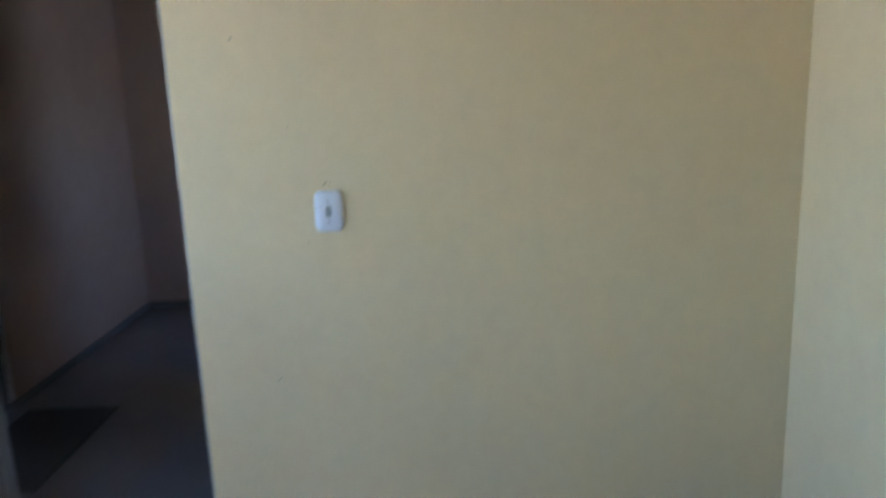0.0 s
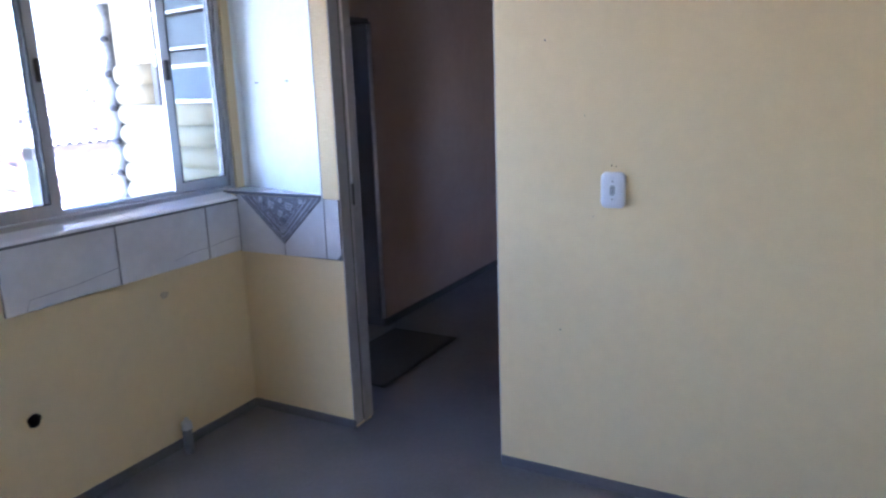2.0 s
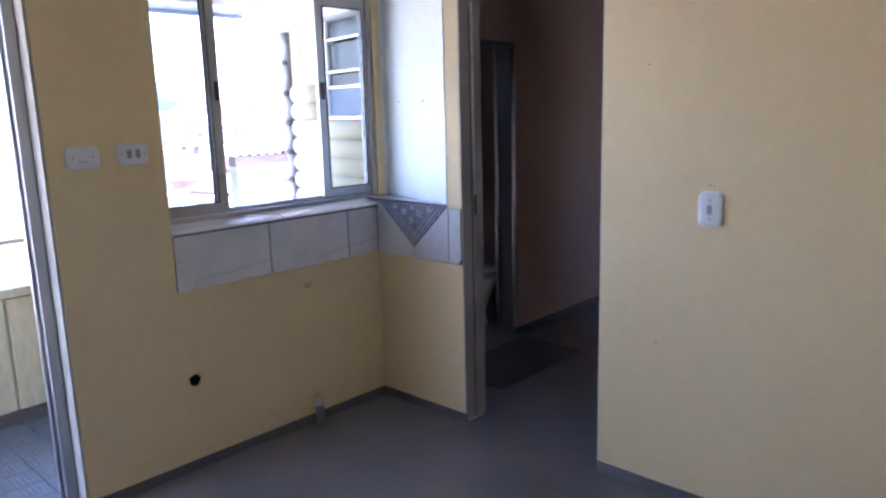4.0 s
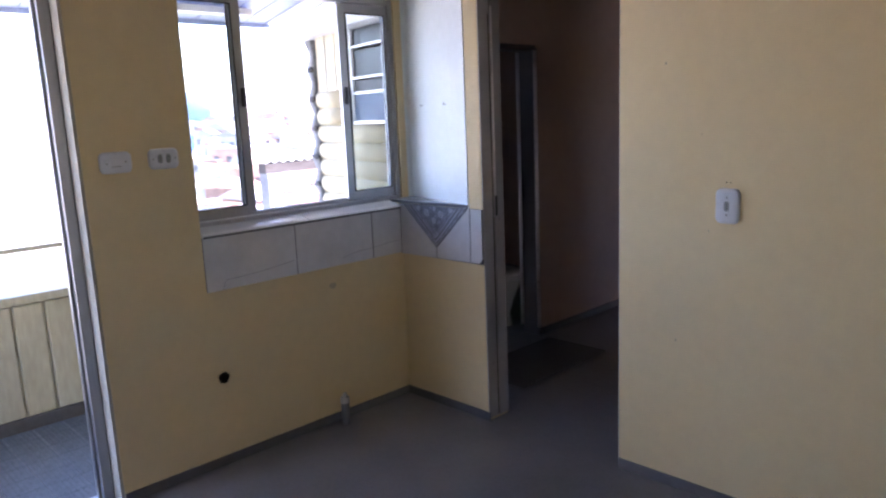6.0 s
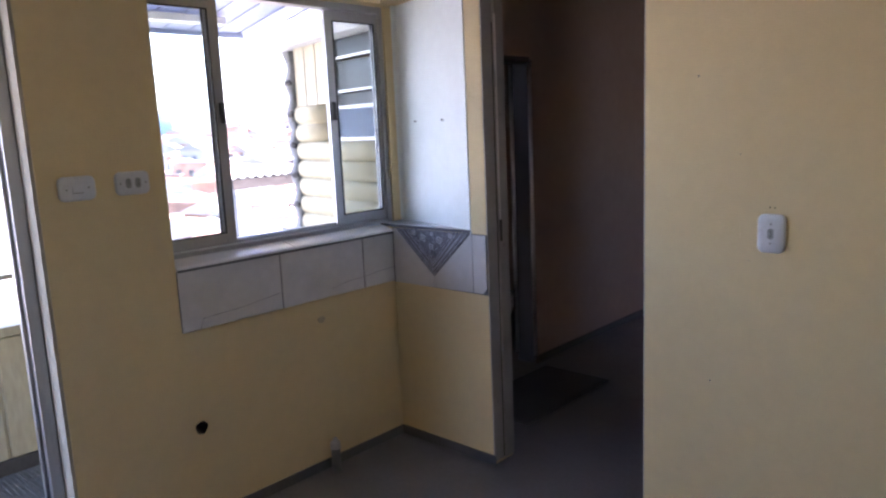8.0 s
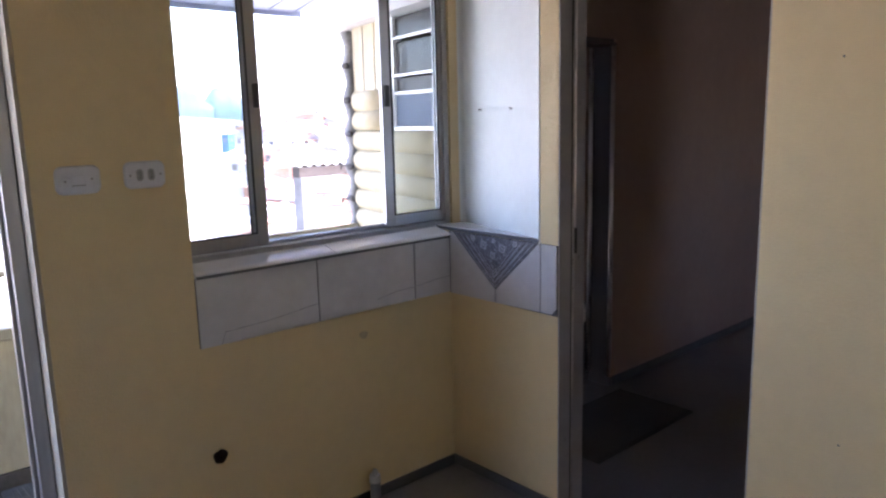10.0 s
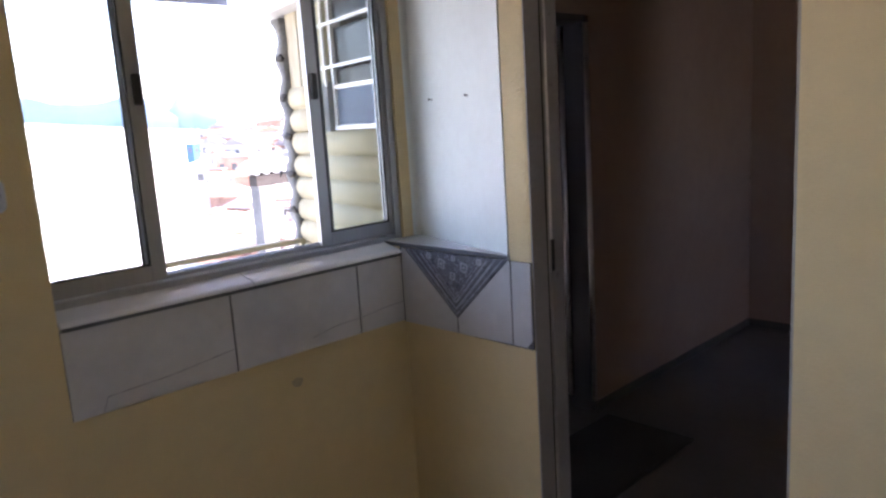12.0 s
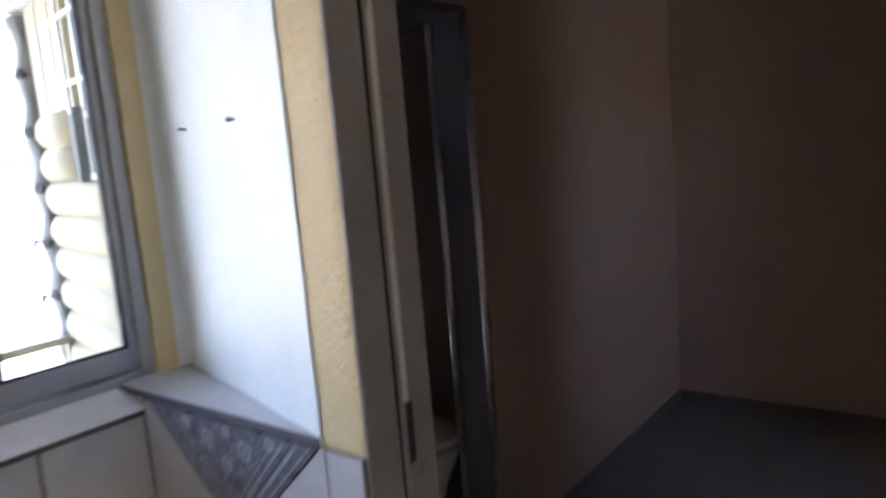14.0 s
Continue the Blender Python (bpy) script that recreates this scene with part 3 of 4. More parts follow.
for x, z, r in ((1.518, 1.658, 0.0035), (1.575, 0.614, 0.003), (1.697, 1.051, 0.002), (1.662, 1.400, 0.002)):
    bm = bmesh.new()
    tube(bm, (x, 0.0015, z), (x, -0.0007, z), r, sides=8)
    part("nail_mark", bm, M_RAWCEM, wall_north, "tiny grey nail mark")
random.seed(31)
for _ in range(26):                       # fine vertical drips left by the roller
    x, z, h = random.uniform(1.36, 2.9), random.uniform(0.4, 2.0), random.uniform(0.03, 0.11)
    bm = bmesh.new()
    prism(bm, [(x, z), (x + 0.0022, z + 0.004), (x + 0.0016, z + h), (x - 0.0006, z + h * 0.7)], -0.0007, 0.001, "y")
    part("paint_drip", bm, M_YELLOW, wall_north)
sp = thing("socket_plate", "white plastic sideways double socket plate", "power socket", at=(0.0, -1.249, 1.380), turn=90)
part("cover", domed_plate(0.122, 0.082, 0.012), M_PLASTIC, sp, smooth=True)
screw_heads(sp, ((-0.045, 0), (0.045, 0)), -0.0118)
socket_insert(sp, -0.017, 0, 0.02, 0.036, -0.0118)
socket_insert(sp, 0.017, 0, 0.02, 0.036, -0.0118)
sp = thing("switch_plate", "white plastic sideways light switch plate", "light switch", at=(0.0, -1.438, 1.377), turn=90)
part("cover", domed_plate(0.122, 0.082, 0.012), M_PLASTIC, sp, smooth=True)
screw_heads(sp, ((-0.036, -0.002), (0.036, 0.002)), -0.0118)
part("rocker", boxes((-0.017, 0.017, -0.0155, -0.008, -0.013, 0.013), bevel=0.002), M_PLASTIC, sp)
part("rocker_slot", boxes((-0.018, 0.018, -0.0135, -0.008, -0.0165, -0.0135)), M_SOCKET, sp)

# ---- capped waste pipe, filler patch, door mat, toilet ----
pipe = thing("waste_pipe", "short grey plastic waste pipe capped white, standing from the floor", "pipe", at=(0.062, -0.487, 0.0))
bm = bmesh.new()
tube(bm, (0, 0, 0), (0, 0, 0.125), 0.0205, sides=20)
part("stub", bm, M_PVC, pipe, smooth=False)
bm = bmesh.new()
tube(bm, (0, 0, 0.112), (0, 0, 0.142), 0.0235, 0.0215, 20)
part("cap", bm, M_PVC_WH, pipe, "pale cap with tape ends")
bm = bmesh.new()
tube(bm, (0, 0, 0.142), (0.002, 0.001, 0.163), 0.014, 0.008, 12)
part("plug", bm, M_PVC_WH, pipe)
bm = bmesh.new()
pts = [(-0.468 + 0.02 * math.cos(a) * (1 + 0.15 * math.sin(3 * a)), 0.70 + 0.015 * math.sin(a)) for a in (i * math.pi / 8 for i in range(16))]
prism(bm, pts, -0.001, 0.0025, "x")
part("filler_patch", bm, M_PUTTY, wall_window, "small pale filler patch")

mat_thing = thing("door_mat", "black woven floor mat outside the bathroom", "mat", at=(0.237, 0.845, 0.0))
part("mat_body", boxes((-0.215, 0.215, -0.395, 0.395, 0.0, 0.011), bevel=0.004), M_MAT, mat_thing)
part("binding", boxes((-0.226, -0.2155, -0.405, 0.405, 0, 0.009), (0.2155, 0.226, -0.405, 0.405, 0, 0.009),
                      (-0.2155, 0.2155, -0.405, -0.3955, 0, 0.009), (-0.2155, 0.2155, 0.3955, 0.405, 0, 0.009), bevel=0.002), M_MAT, mat_thing)

toilet = thing("toilet", "white porcelain toilet with closed lid in a dark bathroom", "toilet", at=(-0.57, 1.32, 0.0), turn=-90)


def oval_stack(rows, n=28):
    """Stacked ovals: half width, half length, shift along y, height."""
    bm = bmesh.new()
    rings = [[bm.verts.new((w * math.cos(2 * math.pi * i / n), c + d * math.sin(2 * math.pi * i / n), z)) for i in range(n)] for w, d, c, z in rows]
    for a, b in zip(rings, rings[1:]):
        for i in range(n):
            bm.faces.new((a[i], a[(i + 1) % n], b[(i + 1) % n], b[i]))
    bm.faces.new(rings[0][::-1])
    bm.faces.new(rings[-1])
    return bm


part("bowl", oval_stack(((0.11, 0.19, 0.0, 0), (0.10, 0.17, 0.0, 0.08), (0.12, 0.19, 0.02, 0.2), (0.175, 0.235, 0.03, 0.33), (0.185, 0.24, 0.03, 0.375))), M_PORCELAIN, toilet, smooth=True)
part("lid", oval_stack(((0.188, 0.243, 0.03, 0.376), (0.192, 0.247, 0.03, 0.39), (0.18, 0.235, 0.03, 0.405), (0.10, 0.15, 0.03, 0.409))), M_PORCELAIN, toilet, smooth=True)
part("tank", boxes((-0.19, 0.19, -0.40, -0.23, 0.34, 0.72), bevel=0.02), M_PORCELAIN, toilet)

# ---- bathroom wing outside the window ----
wing = tagged(new("house_wing"), "cream bathroom wing clad in corrugated sheets and boards", "house wing", kind="structure")
WX0, WX1 = -1.365, -0.15
bm = bmesh.new()
LX0, LX1, LZ0, LZ1 = -0.885, -0.22, 1.475, 2.06


def wing_block(bm, x0, x1, z0, z1):
    prism(bm, [(x0, wing_face(x0) + 0.03), (x1, wing_face(x1) + 0.03), (x1, wing_face(x1) + 0.13), (x0, wing_face(x0) + 0.13)], z0, z1)


wing_block(bm, WX0, LX0, -3, 2.06)
wing_block(bm, LX1, WX1, -3, 2.06)
wing_block(bm, LX0, LX1, -3, LZ0)
part("wall", bm, M_CORR, wing)
PITCH, AMP = 0.1156, 0.036


def corrugated(bm, x0, x1, z0, z1, lift=0.0, thick=0.006):
    """A sheet with level waves on the wing's skewed face."""
    n = max(4, int((z1 - z0) / PITCH * 24))
    out = []
    for i in range(n + 1):
        z = z0 + (z1 - z0) * i / n
        ph = 2 * math.pi * (z - 1.70) / PITCH
        w = AMP * abs(math.sin(ph / 2)) ** 0.45
        row = []
        for x in (x0, x1):
            for d in (0.0, thick):
                row.append(bm.verts.new((x, wing_face(x) - w - lift + d + 0.012, z)))
        out.append(row)
    for a, b in zip(out, out[1:]):
        for p, q in ((0, 2), (3, 1), (1, 0), (2, 3)):
            bm.faces.new((a[p], a[q], b[q], b[p]))
    bm.faces.new((out[0][0], out[0][1], out[0][3], out[0][2]))
    bm.faces.new((out[-1][0], out[-1][2], out[-1][3], out[-1][1]))
    bmesh.ops.recalc_face_normals(bm, faces=bm.faces[:])
    return bm


part("cladding_sheet", corrugated(bmesh.new(), WX0 - 0.02, LX0 - 0.055, 1.469, 1.70), M_CORR, wing, smooth=True)
part("cladding_sheet", corrugated(bmesh.new(), WX0 - 0.02, WX1, 0.40, 1.469), M_CORR, wing, smooth=True)
x = WX0 - 0.01
while x < LX0 - 0.08:
    x1 = min(x + 0.148, LX0 - 0.052)
    bm = bmesh.new()
    prism(bm, [(x, wing_face(x) - 0.002), (x1 - 0.012, wing_face(x1 - 0.012) - 0.002), (x1 - 0.012, wing_face(x1) + 0.03), (x, wing_face(x) + 0.03)], 1.695, 2.06)
    part("board", bm, M_BOARD, wing)
    x = x1
# the end sheet, seen edge on as a wavy strip
bm = bmesh.new()
n = 150
prev = None
for i in range(n + 1):
    z = 0.40 + (2.05 - 0.40) * i / n
    ph = 2 * math.pi * (z - 1.65) / 0.197 - math.pi / 2
    w = 0.020 * math.sin(ph)
    y0 = wing_face(WX0) - 0.018
    cur = [bm.verts.new((WX0 - 0.092 + w, y0, z)), bm.verts.new((WX0 - 0.022 + w * 0.6, y0, z)),
           bm.verts.new((WX0 - 0.022 + w * 0.6, 2.3, z)), bm.verts.new((WX0 - 0.092 + w, 2.3, z))]
    if prev:
        for a in range(4):
            b = (a + 1) % 4
            bm.faces.new((prev[a], prev[b], cur[b], cur[a]))
    else:
        bm.faces.new(cur)
    prev = cur
bm.faces.new(prev[::-1])
bmesh.ops.recalc_face_normals(bm, faces=bm.faces[:])
part("end_sheet", bm, M_RAWCEM, wing, "bare grey corrugated end sheet", smooth=True)
random.seed(5)
for z in (1.06, 1.255, 1.45, 1.65, 1.85):
    bm = bmesh.new()
    bmesh.ops.create_icosphere(bm, subdivisions=2, radius=0.031, matrix=Matrix.Translation((WX0 - 0.062, wing_face(WX0) - 0.02, z)) @ Matrix.Diagonal((1.2, 0.5, 0.62, 1)))
    for v in bm.verts:
        v.co += noise.noise_vector(v.co * 40) * 0.01
    part("mortar_lump", bm, M_DARKCEM, wing, "sooty mortar lump", smooth=True)
for z in (1.05, 1.255):
    bm = bmesh.new()
    tube(bm, (WX0 - 0.03, wing_face(WX0) - 0.02, z), (WX0 - 0.14, wing_face(WX0) - 0.03, z + 0.006), 0.006, sides=8)
    tube(bm, (WX0 - 0.14, wing_face(WX0) - 0.03, z + 0.006), (WX0 - 0.145, wing_face(WX0) - 0.03, z - 0.02), 0.006, sides=8)
    part("hook", bm, M_DARKCEM, wing, "rusty roofing hook")

# louvred bathroom window with white bars
win2 = tagged(new("window_2"), "bathroom window with white bars over a bluish tilted pane", "window", kind="structure")


def wing_bar(x0, x1, z0, z1, out, depth):
    bm = bmesh.new()
    prism(bm, [(x0, wing_face(x0) - out), (x1, wing_face(x1) - out), (x1, wing_face(x1) - out + depth), (x0, wing_face(x0) - out + depth)], z0, z1)
    return bm


part("window_frame", wing_bar(LX0, LX0 + 0.022, LZ0, LZ1, 0.0, 0.06), M_WHITE_STEEL, win2)
part("window_frame", wing_bar(LX1 - 0.022, LX1, LZ0, LZ1, 0.0, 0.06), M_WHITE_STEEL, win2)
part("window_sill", wing_bar(LX0, LX1, LZ0 - 0.004, LZ0 + 0.016, 0.004, 0.06), M_WHITE_STEEL, win2)
part("transom", wing_bar(LX0 + 0.022, LX1 - 0.022, 1.655, 1.673, 0.0, 0.05), M_WHITE_STEEL, win2)
for z in (1.745, 1.932):
    part("bar", wing_bar(LX0 - 0.06, LX1 + 0.01, z, z + 0.013, 0.045, 0.012), M_WHITE_STEEL, win2)
part("bar", wing_bar(LX0 - 0.005, LX0 + 0.008, 1.67, 2.05, 0.04, 0.01), M_WHITE_STEEL, win2)
part("side_plate", wing_bar(LX0 - 0.05, LX0 - 0.004, 1.465, 1.69, 0.03, 0.035), M_RAWCEM, win2, "grey side plate of the tilting pane")
g = part("pane", wing_bar(LX0 + 0.022, LX1 - 0.022, 1.494, 1.654, -0.012, 0.004), M_RIB, win2, "bluish fluted glass")
for i in range(28):
    xa = LX0 + 0.03 + i * 0.0215
    part("flute", wing_bar(xa, xa + 0.007, 1.496, 1.652, -0.010, 0.003), M_RIB, g)
for z0, z1 in ((1.676, 1.742), (1.762, 1.926), (1.948, 2.055)):
    g = part("pane", wing_bar(LX0 + 0.023, LX1 - 0.023, z0, z1, -0.02, 0.004), M_SMOKE, win2, "dark grey fluted glass")
    for i in range(28):
        xa = LX0 + 0.03 + i * 0.0215
        part("flute", wing_bar(xa, xa + 0.008, z0 + 0.002, z1 - 0.002, -0.018, 0.003), M_SMOKE, g)

# wing roof slab
bm = bmesh.new()
prism(bm, [(-1.76, wing_face(-1.76) - 0.10), (-0.15, wing_face(-0.15) - 0.10), (-0.15, 2.45), (-1.76, 2.45)], 2.062, 2.16)
part("roof", bm, M_SOFFIT, wing, "white roof slab with a plain soffit")

# ---- balcony ----
balcony = setting("floor_balcony", boxes((-1.45, -0.15, YS, 0.25, -0.20, -0.084)), M_GROUT, "tiled balcony floor", "floor")
PX = -1.335
parapet = tagged(new("balcony_parapet"), "cream boarded balcony parapet with a pale cap", "parapet", kind="structure")
part("wall", boxes((PX - 0.09, PX - 0.02, YS, 0.5, -2.5, 0.615)), M_BOARD, parapet)
y = -3.262
while y < 0.38:
    part("board", boxes((PX - 0.0195, PX - 0.002, y, y + 0.146, 0.0, 0.612), bevel=0.008), M_BOARD, parapet)
    y += 0.155
part("cap", boxes((PX - 0.11, PX + 0.012, YS, 0.5, 0.616, 0.664), bevel=0.006), M_BOARD, parapet, "cream painted cap")
part("foot_band", boxes((PX - 0.0195, PX + 0.004, YS, 0.42, -0.083, -0.001), bevel=0.003), M_DARKCEM, parapet, "dark sooty foot band")
rail = thing("balcony_rail", "slim cream steel rail above the parapet", "rail")
part("bar", boxes((-1.42, -1.385, -3.9, 0.545, 0.882, 0.908), bevel=0.004), M_BOARD, rail)
for y in (-3.4, -2.3, 0.48):
    part("post", boxes((-1.415, -1.39, y, y + 0.025, 0.6645, 0.882), bevel=0.002), M_BOARD, rail)

# pale steel roof over the balcony
roof = tagged(new("balcony_roof"), "pale blue ribbed steel roof over the balcony", "roof", kind="structure")


def roof_z(x):
    return 2.195 + (x + 1.8) * 0.19


def roof_left(y):
    """The roof runs out on a slant past the corner of the balcony."""
    return -1.8 if y < 0.43 else -1.8 + (y - 0.43) / 0.56


def roof_panel(y0, y1, x1=-0.145):
    bm = bmesh.new()
    pts = [(roof_left(y0), y0), (x1, y0), (x1, y1), (roof_left(y1), y1)]
    if y0 < 0.43 < y1:
        pts.append((-1.8, 0.43))
    v = [[bm.verts.new((x, y, roof_z(x) + dz)) for x, y in pts] for dz in (0, 0.012)]
    k = len(pts)
    for q in (v[0][::-1], v[1], *((v[0][i], v[0][(i + 1) % k], v[1][(i + 1) % k], v[1][i]) for i in range(k))):
        bm.faces.new(q)
    bmesh.ops.recalc_face_normals(bm, faces=bm.faces[:])
    return bm


y = YS
while y < 1.12:
    part("sheet", roof_panel(y, y + 0.171), M_ROOF, roof)
    bm = bmesh.new()
    xs = roof_left(y + 0.175) + 0.004
    prism(bm, [(xs, roof_z(xs) - 0.006), (-0.146, roof_z(-0.146) - 0.006), (-0.146, roof_z(-0.146) + 0.02), (xs, roof_z(xs) + 0.02)], y + 0.171, y + 0.175, "y")
    part("seam", bm, M_ROOF, roof)
    y += 0.175
part("fascia", boxes((-1.82, -1.802, YS, 0.43, 2.165, 2.30), bevel=0.003), M_ROOF, roof)
part("purlin", boxes((-1.55, -1.48, YS, 0.10, 2.195, 2.238), bevel=0.004), M_WHITE_STEEL, roof, "white steel purlin")

# ---- hillside, town and mountains ----
def ground_z(x, y):
    r = math.hypot(x, y)
    if x > -3 and r < 20:
        return -3.0
    a = math.degrees(math.atan2(y, -x))          # 0 is straight out of the window
    rise = max(0.0, min(1.0, (a - 8) / 22))
    rise = rise * rise * (3 - 2 * rise)
    # beyond 300 m the plain climbs to the ridges, shaped to imitate white haze
    low = -3 - 11 * (1 - math.exp(-r / 16)) - min(r, 400) * 0.03 + max(0, min(r, 1500) - 300) * 0.063
    high = -3 - 9.5 * (1 - math.exp(-r / 14)) + max(0, r - 45) * 0.07
    high = min(high, 5)
    return low * (1 - rise) + high * rise


bm = bmesh.new()
radii = [0.5] + [3.2 * 1.17 ** i for i in range(46)]
rings = []
for r in radii:
    rings.append([bm.verts.new((r * math.cos(t), r * math.sin(t), ground_z(r * math.cos(t), r * math.sin(t)))) for t in (2 * math.pi * i / 96 for i in range(96))])
for a, b in zip(rings, rings[1:]):
    for i in range(96):
        bm.faces.new((a[i], a[(i + 1) % 96], b[(i + 1) % 96], b[i]))
bm.faces.new(rings[0])
bmesh.ops.recalc_face_normals(bm, faces=bm.faces[:])
setting("ground", bm, M_GROUND, "dusty hillside falling away from the house, its far rise standing in for haze", "ground", smooth=True)

random.seed(21)


def town_house(x, y, w, d, h, wall_mat, roof_mat, label, pitched):
    z = ground_z(x, y) - 1.0
    ob = thing("house", label, "house", "hillside houses", at=(x, y, z), turn=random.uniform(-35, 35) + 25)
    body = part("wall", boxes((-w / 2, w / 2, -d / 2, d / 2, 0, h)), wall_mat, ob)
    bm = bmesh.new()
    if pitched:
        prism(bm, [(-w / 2 - 0.3, h + 0.01), (w / 2 + 0.3, h + 0.01), (w / 2 + 0.3, h + 0.12), (0, h + w * 0.2), (-w / 2 - 0.3, h + 0.12)], -d / 2 - 0.3, d / 2 + 0.3, "y")
    else:
        box(bm, -w / 2 - 0.1, w / 2 + 0.1, -d / 2 - 0.1, d / 2 + 0.1, h + 0.005, h + 0.2)
    part("roof", bm, roof_mat, ob)
    for s in range(int(h // 2.7)):
        for k in range(max(1, int(w // 2.6))):
            if random.random() < 0.8:
                wx = -w / 2 + 1.2 + k * 2.4
                wz = h - 2.0 - s * 2.7
                part("window", boxes((wx - 0.5, wx + 0.5, d / 2 - 0.1, d / 2 + 0.03, wz, wz + 1.1)), M_DARKWIN, ob)
                part("window", boxes((-w / 2 - 0.03, -w / 2 + 0.1, -0.5, 0.5, wz, wz + 1.1)), M_DARKWIN, ob) if k == 0 else None
                part("window", boxes((w / 2 - 0.1, w / 2 + 0.03, -0.5, 0.5, wz, wz + 1.1)), M_DARKWIN, ob) if k == 0 else None
                part("window", boxes((wx - 0.5, wx + 0.5, -d / 2 - 0.03, -d / 2 + 0.1, wz, wz + 1.1)), M_DARKWIN, ob)
    return ob


for ring in range(13):
    r = 42 * 1.15 ** ring
    n_ring = int(13 + 1.5 * ring)
    for k in range(n_ring):
        a = radians(25.5 + 130 / r + 17 * (k + random.random() * 0.8) / n_ring)
        rr = r * random.uniform(0.94, 1.08)
        x, y = -rr * math.cos(a), rr * math.sin(a)
        brick = random.random() < 0.42
        pitched = random.random() < 0.5
        town_house(x, y, random.uniform(4, 6.5), random.uniform(4.5, 7), random.uniform(3.5, 6.5), M_BRICKS if brick else M_RENDER,
                   (M_ROOFCLAY if random.random() < 0.5 else M_ROOFGREY), "bare brick hillside house" if brick else "pale rendered hillside house", pitched)
town_house(-168, 78.5, 2.3, 2.3, 5, M_BLUEWALL, M_ROOFGREY, "bright blue tall hillside house", False)


def tree(x, y, h, seed):
    rnd = random.Random(seed)
    z = ground_z(x, y) - 0.3
    ob = thing("tree", "bushy dark green tree among the houses", "tree", "hillside trees", at=(x, y, z))
    bm = bmesh.new()
    tube(bm, (0, 0, 0), (0.1, 0, h * 0.55), 0.28, 0.14, 8)
    for i in range(6):
        a = i * 1.05 + rnd.random()
        tube(bm, (0.08, 0, h * (0.4 + 0.02 * i)), (math.cos(a) * h * 0.28, math.sin(a) * h * 0.28, h * rnd.uniform(0.65, 0.85)), 0.11, 0.03, 6)
    part("trunk", bm, M_BARK, ob)
    verts, faces = [], []
    for _ in range(420):
        th, ph = rnd.uniform(0, 6.28), math.acos(rnd.uniform(-0.6, 1))
        rad = h * 0.42 * rnd.uniform(0.55, 1.0) * (1 + 0.25 * math.sin(3 * th + seed))
        c = Vector((rad * math.sin(ph) * math.cos(th), rad * math.sin(ph) * math.sin(th), h * 0.66 + rad * 0.8 * math.cos(ph)))
        s = rnd.uniform(0.25, 0.5)
        e = Euler((rnd.uniform(0, 3), rnd.uniform(0, 3), rnd.uniform(0, 6))).to_matrix()
        k = len(verts)
        verts += [c + e @ Vector(q) * s for q in ((-1, 0, 0), (0, -0.5, 0.1), (1, 0, 0), (0, 0.5, 0.1))]
        faces.append((k, k + 1, k + 2, k + 3))
    me = bpy.data.meshes.new("crown")
    me.from_pydata(verts, [], faces)
    me.materials.append(M_LEAF)
    crown = new("crown", me)
    crown.parent = ob
    tagged(crown, kind="stuff")


for i, (x, y, h) in enumerate(((-92, 49, 4.6), (-97, 53, 4), (-60, 38, 3), (-130, 74, 5))):
    tree(x, y, h, 40 + i)

# a neighbour's post with a sheet-roofed beam
post = thing("roofed_post", "grey concrete post carrying a dark beam and sheet roof edge", "post", at=(-8.6, 4.43, 0.0))
zb = ground_z(-8.6, 4.43)
part("column", boxes((-0.14, 0.14, -0.14, 0.14, zb, 0.605), bevel=0.01), M_CONC, post)
part("beam", boxes((-0.12, 0.12, -0.16, 1.9, 0.606, 0.775), bevel=0.008), M_TIMBER, post, "dark weathered beam")
bm = bmesh.new()
prev = None
for i in range(74):
    yy = -0.28 + i * 0.03
    z = 0.80 + 0.02 * math.sin(i * 1.05)
    cur = [bm.verts.new((xx, yy, z + dz)) for xx, dz in ((-0.45, -0.02), (0.13, 0.0), (0.13, 0.012), (-0.45, -0.008))]
    if prev:
        for a in range(4):
            bm.faces.new((prev[a], prev[(a + 1) % 4], cur[(a + 1) % 4], cur[a]))
    prev = cur
bmesh.ops.recalc_face_normals(bm, faces=bm.faces[:])
part("roof_sheet", bm, M_RAWCEM, post, "grey corrugated sheet")

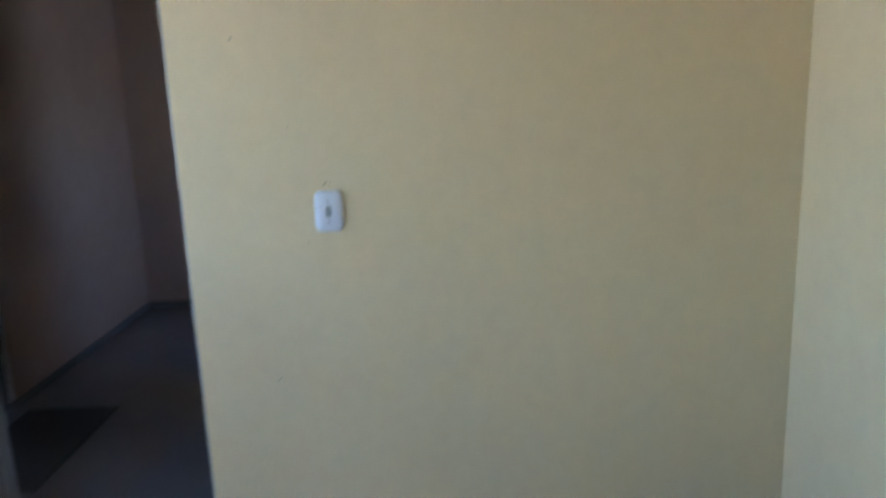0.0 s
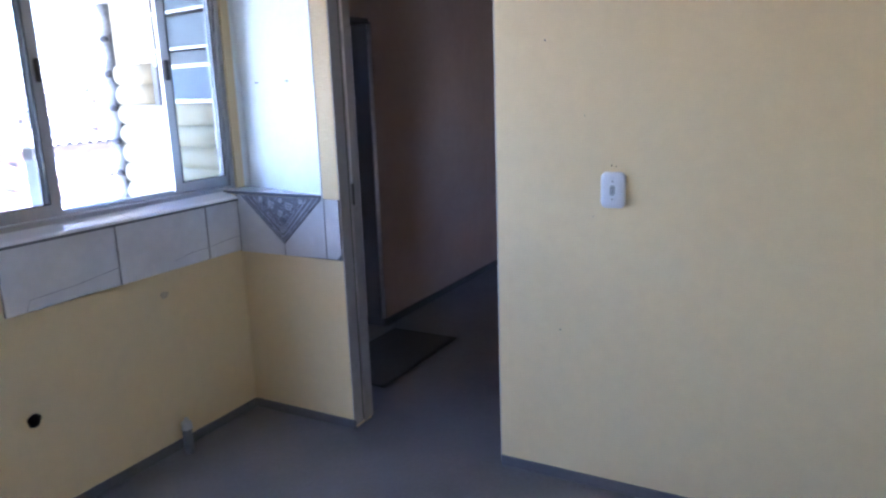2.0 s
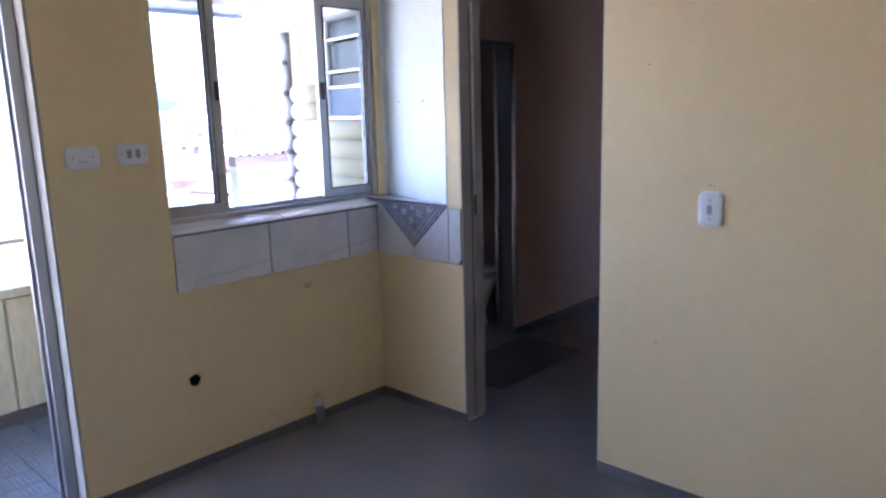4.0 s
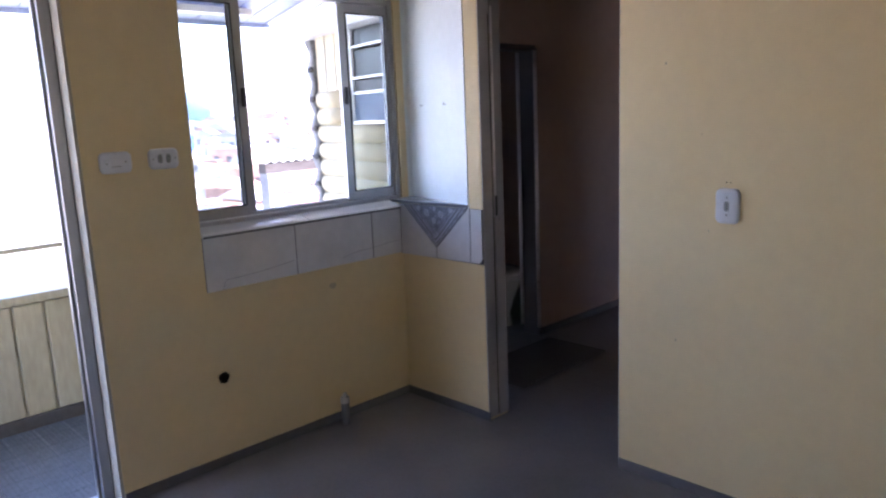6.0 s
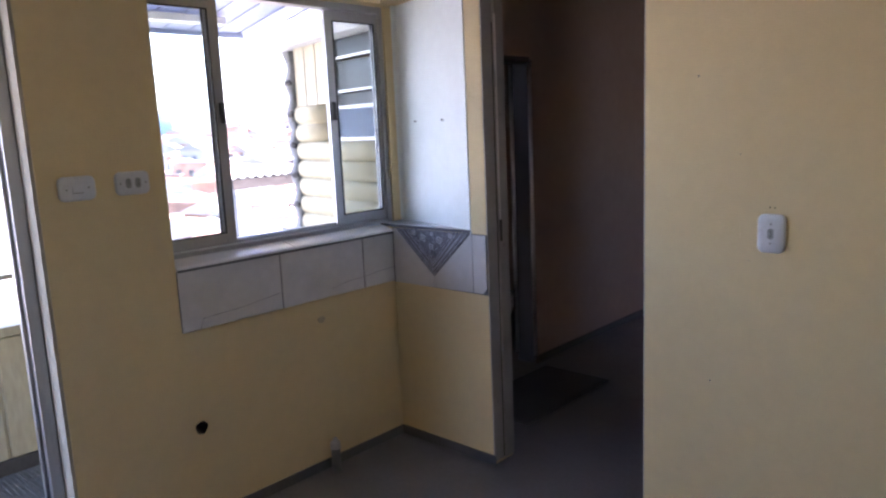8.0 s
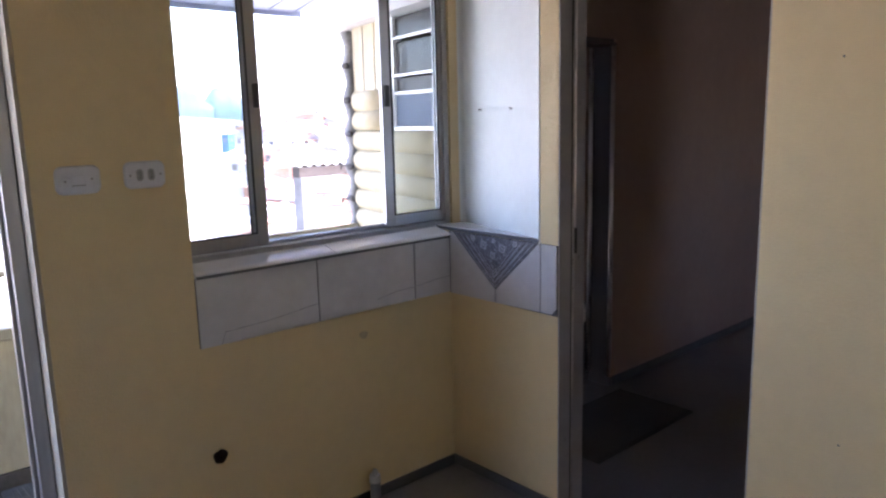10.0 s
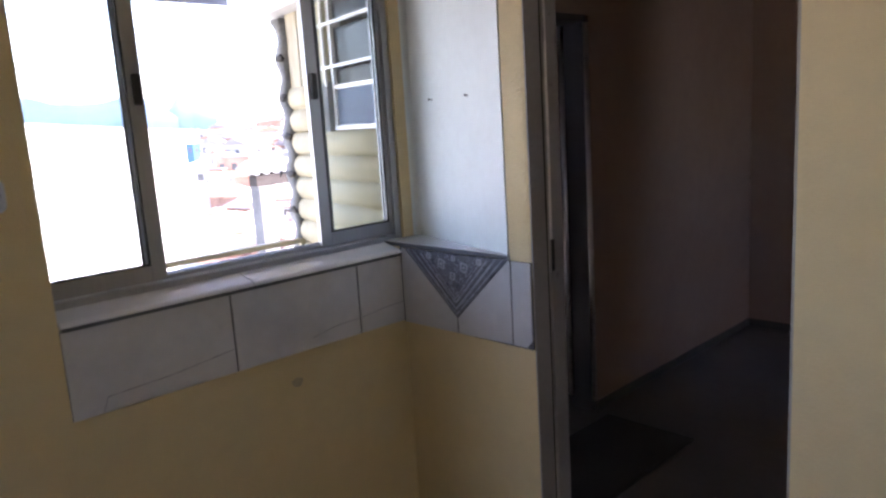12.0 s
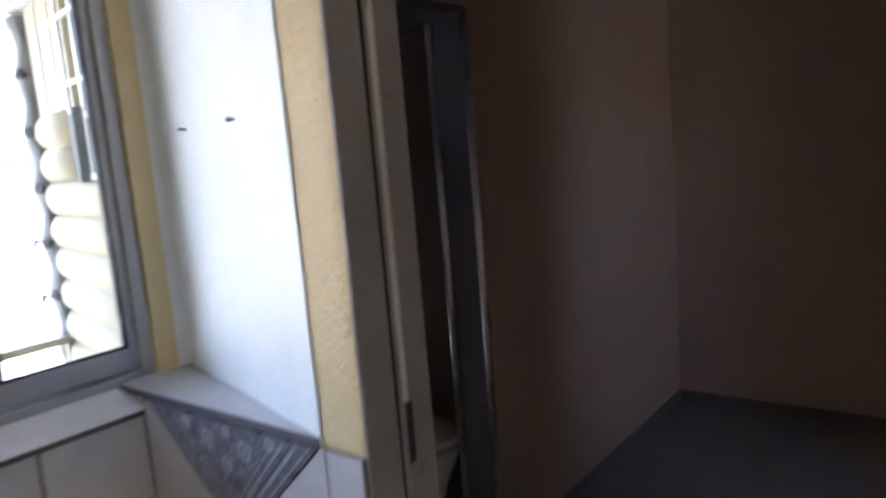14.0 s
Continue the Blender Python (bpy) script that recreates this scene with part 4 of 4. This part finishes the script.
# far mountains painted haze blue: bearing and height in degrees along each ridge
RIDGES = ((1900, ((-60, 2.4), (-30, 2.9), (-8, 2.8), (6, 3.0), (12, 3.0), (14.8, 3.15), (16.8, 2.65), (19.0, 2.6), (21.6, 3.05), (23.0, 2.5), (24.4, 1.4))),
          (2100, ((23.2, 1.4), (24.7, 2.8), (25.5, 2.5), (27.2, 1.4))))
for dist, line in RIDGES:
    bm = bmesh.new()
    prev = None
    n = 160
    for i in range(n + 1):
        az = line[0][0] + (line[-1][0] - line[0][0]) * i / n
        k = max(q for q in range(len(line) - 1) if line[q][0] <= az + 1e-6)
        u = (az - line[k][0]) / (line[k + 1][0] - line[k][0])
        el = line[k][1] + (line[k + 1][1] - line[k][1]) * u * u * (3 - 2 * u) + 0.07 * noise.noise((az * 1.3, dist, 0))
        a, top = radians(az), dist * math.tan(radians(el))
        c, s2 = -math.cos(a), math.sin(a)
        cur = [bm.verts.new((dist * c, dist * s2, -60)), bm.verts.new((dist * c, dist * s2, dist * 0.018)),
               bm.verts.new((dist * 1.06 * c, dist * 1.06 * s2, top * 1.06)), bm.verts.new((dist * 1.2 * c, dist * 1.2 * s2, -60))]
        if prev:
            for j in range(4):
                bm.faces.new((prev[j], prev[(j + 1) % 4], cur[(j + 1) % 4], cur[j]))
        prev = cur
    bmesh.ops.recalc_face_normals(bm, faces=bm.faces[:])
    setting("backdrop", bm, M_HILL, "mountain ridge on the horizon with haze put into its blue colour", "mountain", smooth=True)

# ---- balcony floor tiles ----
bm = bmesh.new()
for i in range(6):
    for j in range(6):
        tube(bm, (0.015 + i * 0.023, 0.015 + j * 0.023, -0.002), (0.015 + i * 0.023, 0.015 + j * 0.023, 0.002), 0.006, 0.004, 6)
box(bm, 0, 0.146, 0, 0.146, -0.0135, -0.0005, 0.002)
tile_mesh = mesh_of("tile", bm, M_BALC)
for i in range(8):
    for j in range(13):
        t = new("tile", tile_mesh)
        t.parent = balcony
        t.location = (-1.328 + i * 0.15, -2.75 + j * 0.15, -0.07)
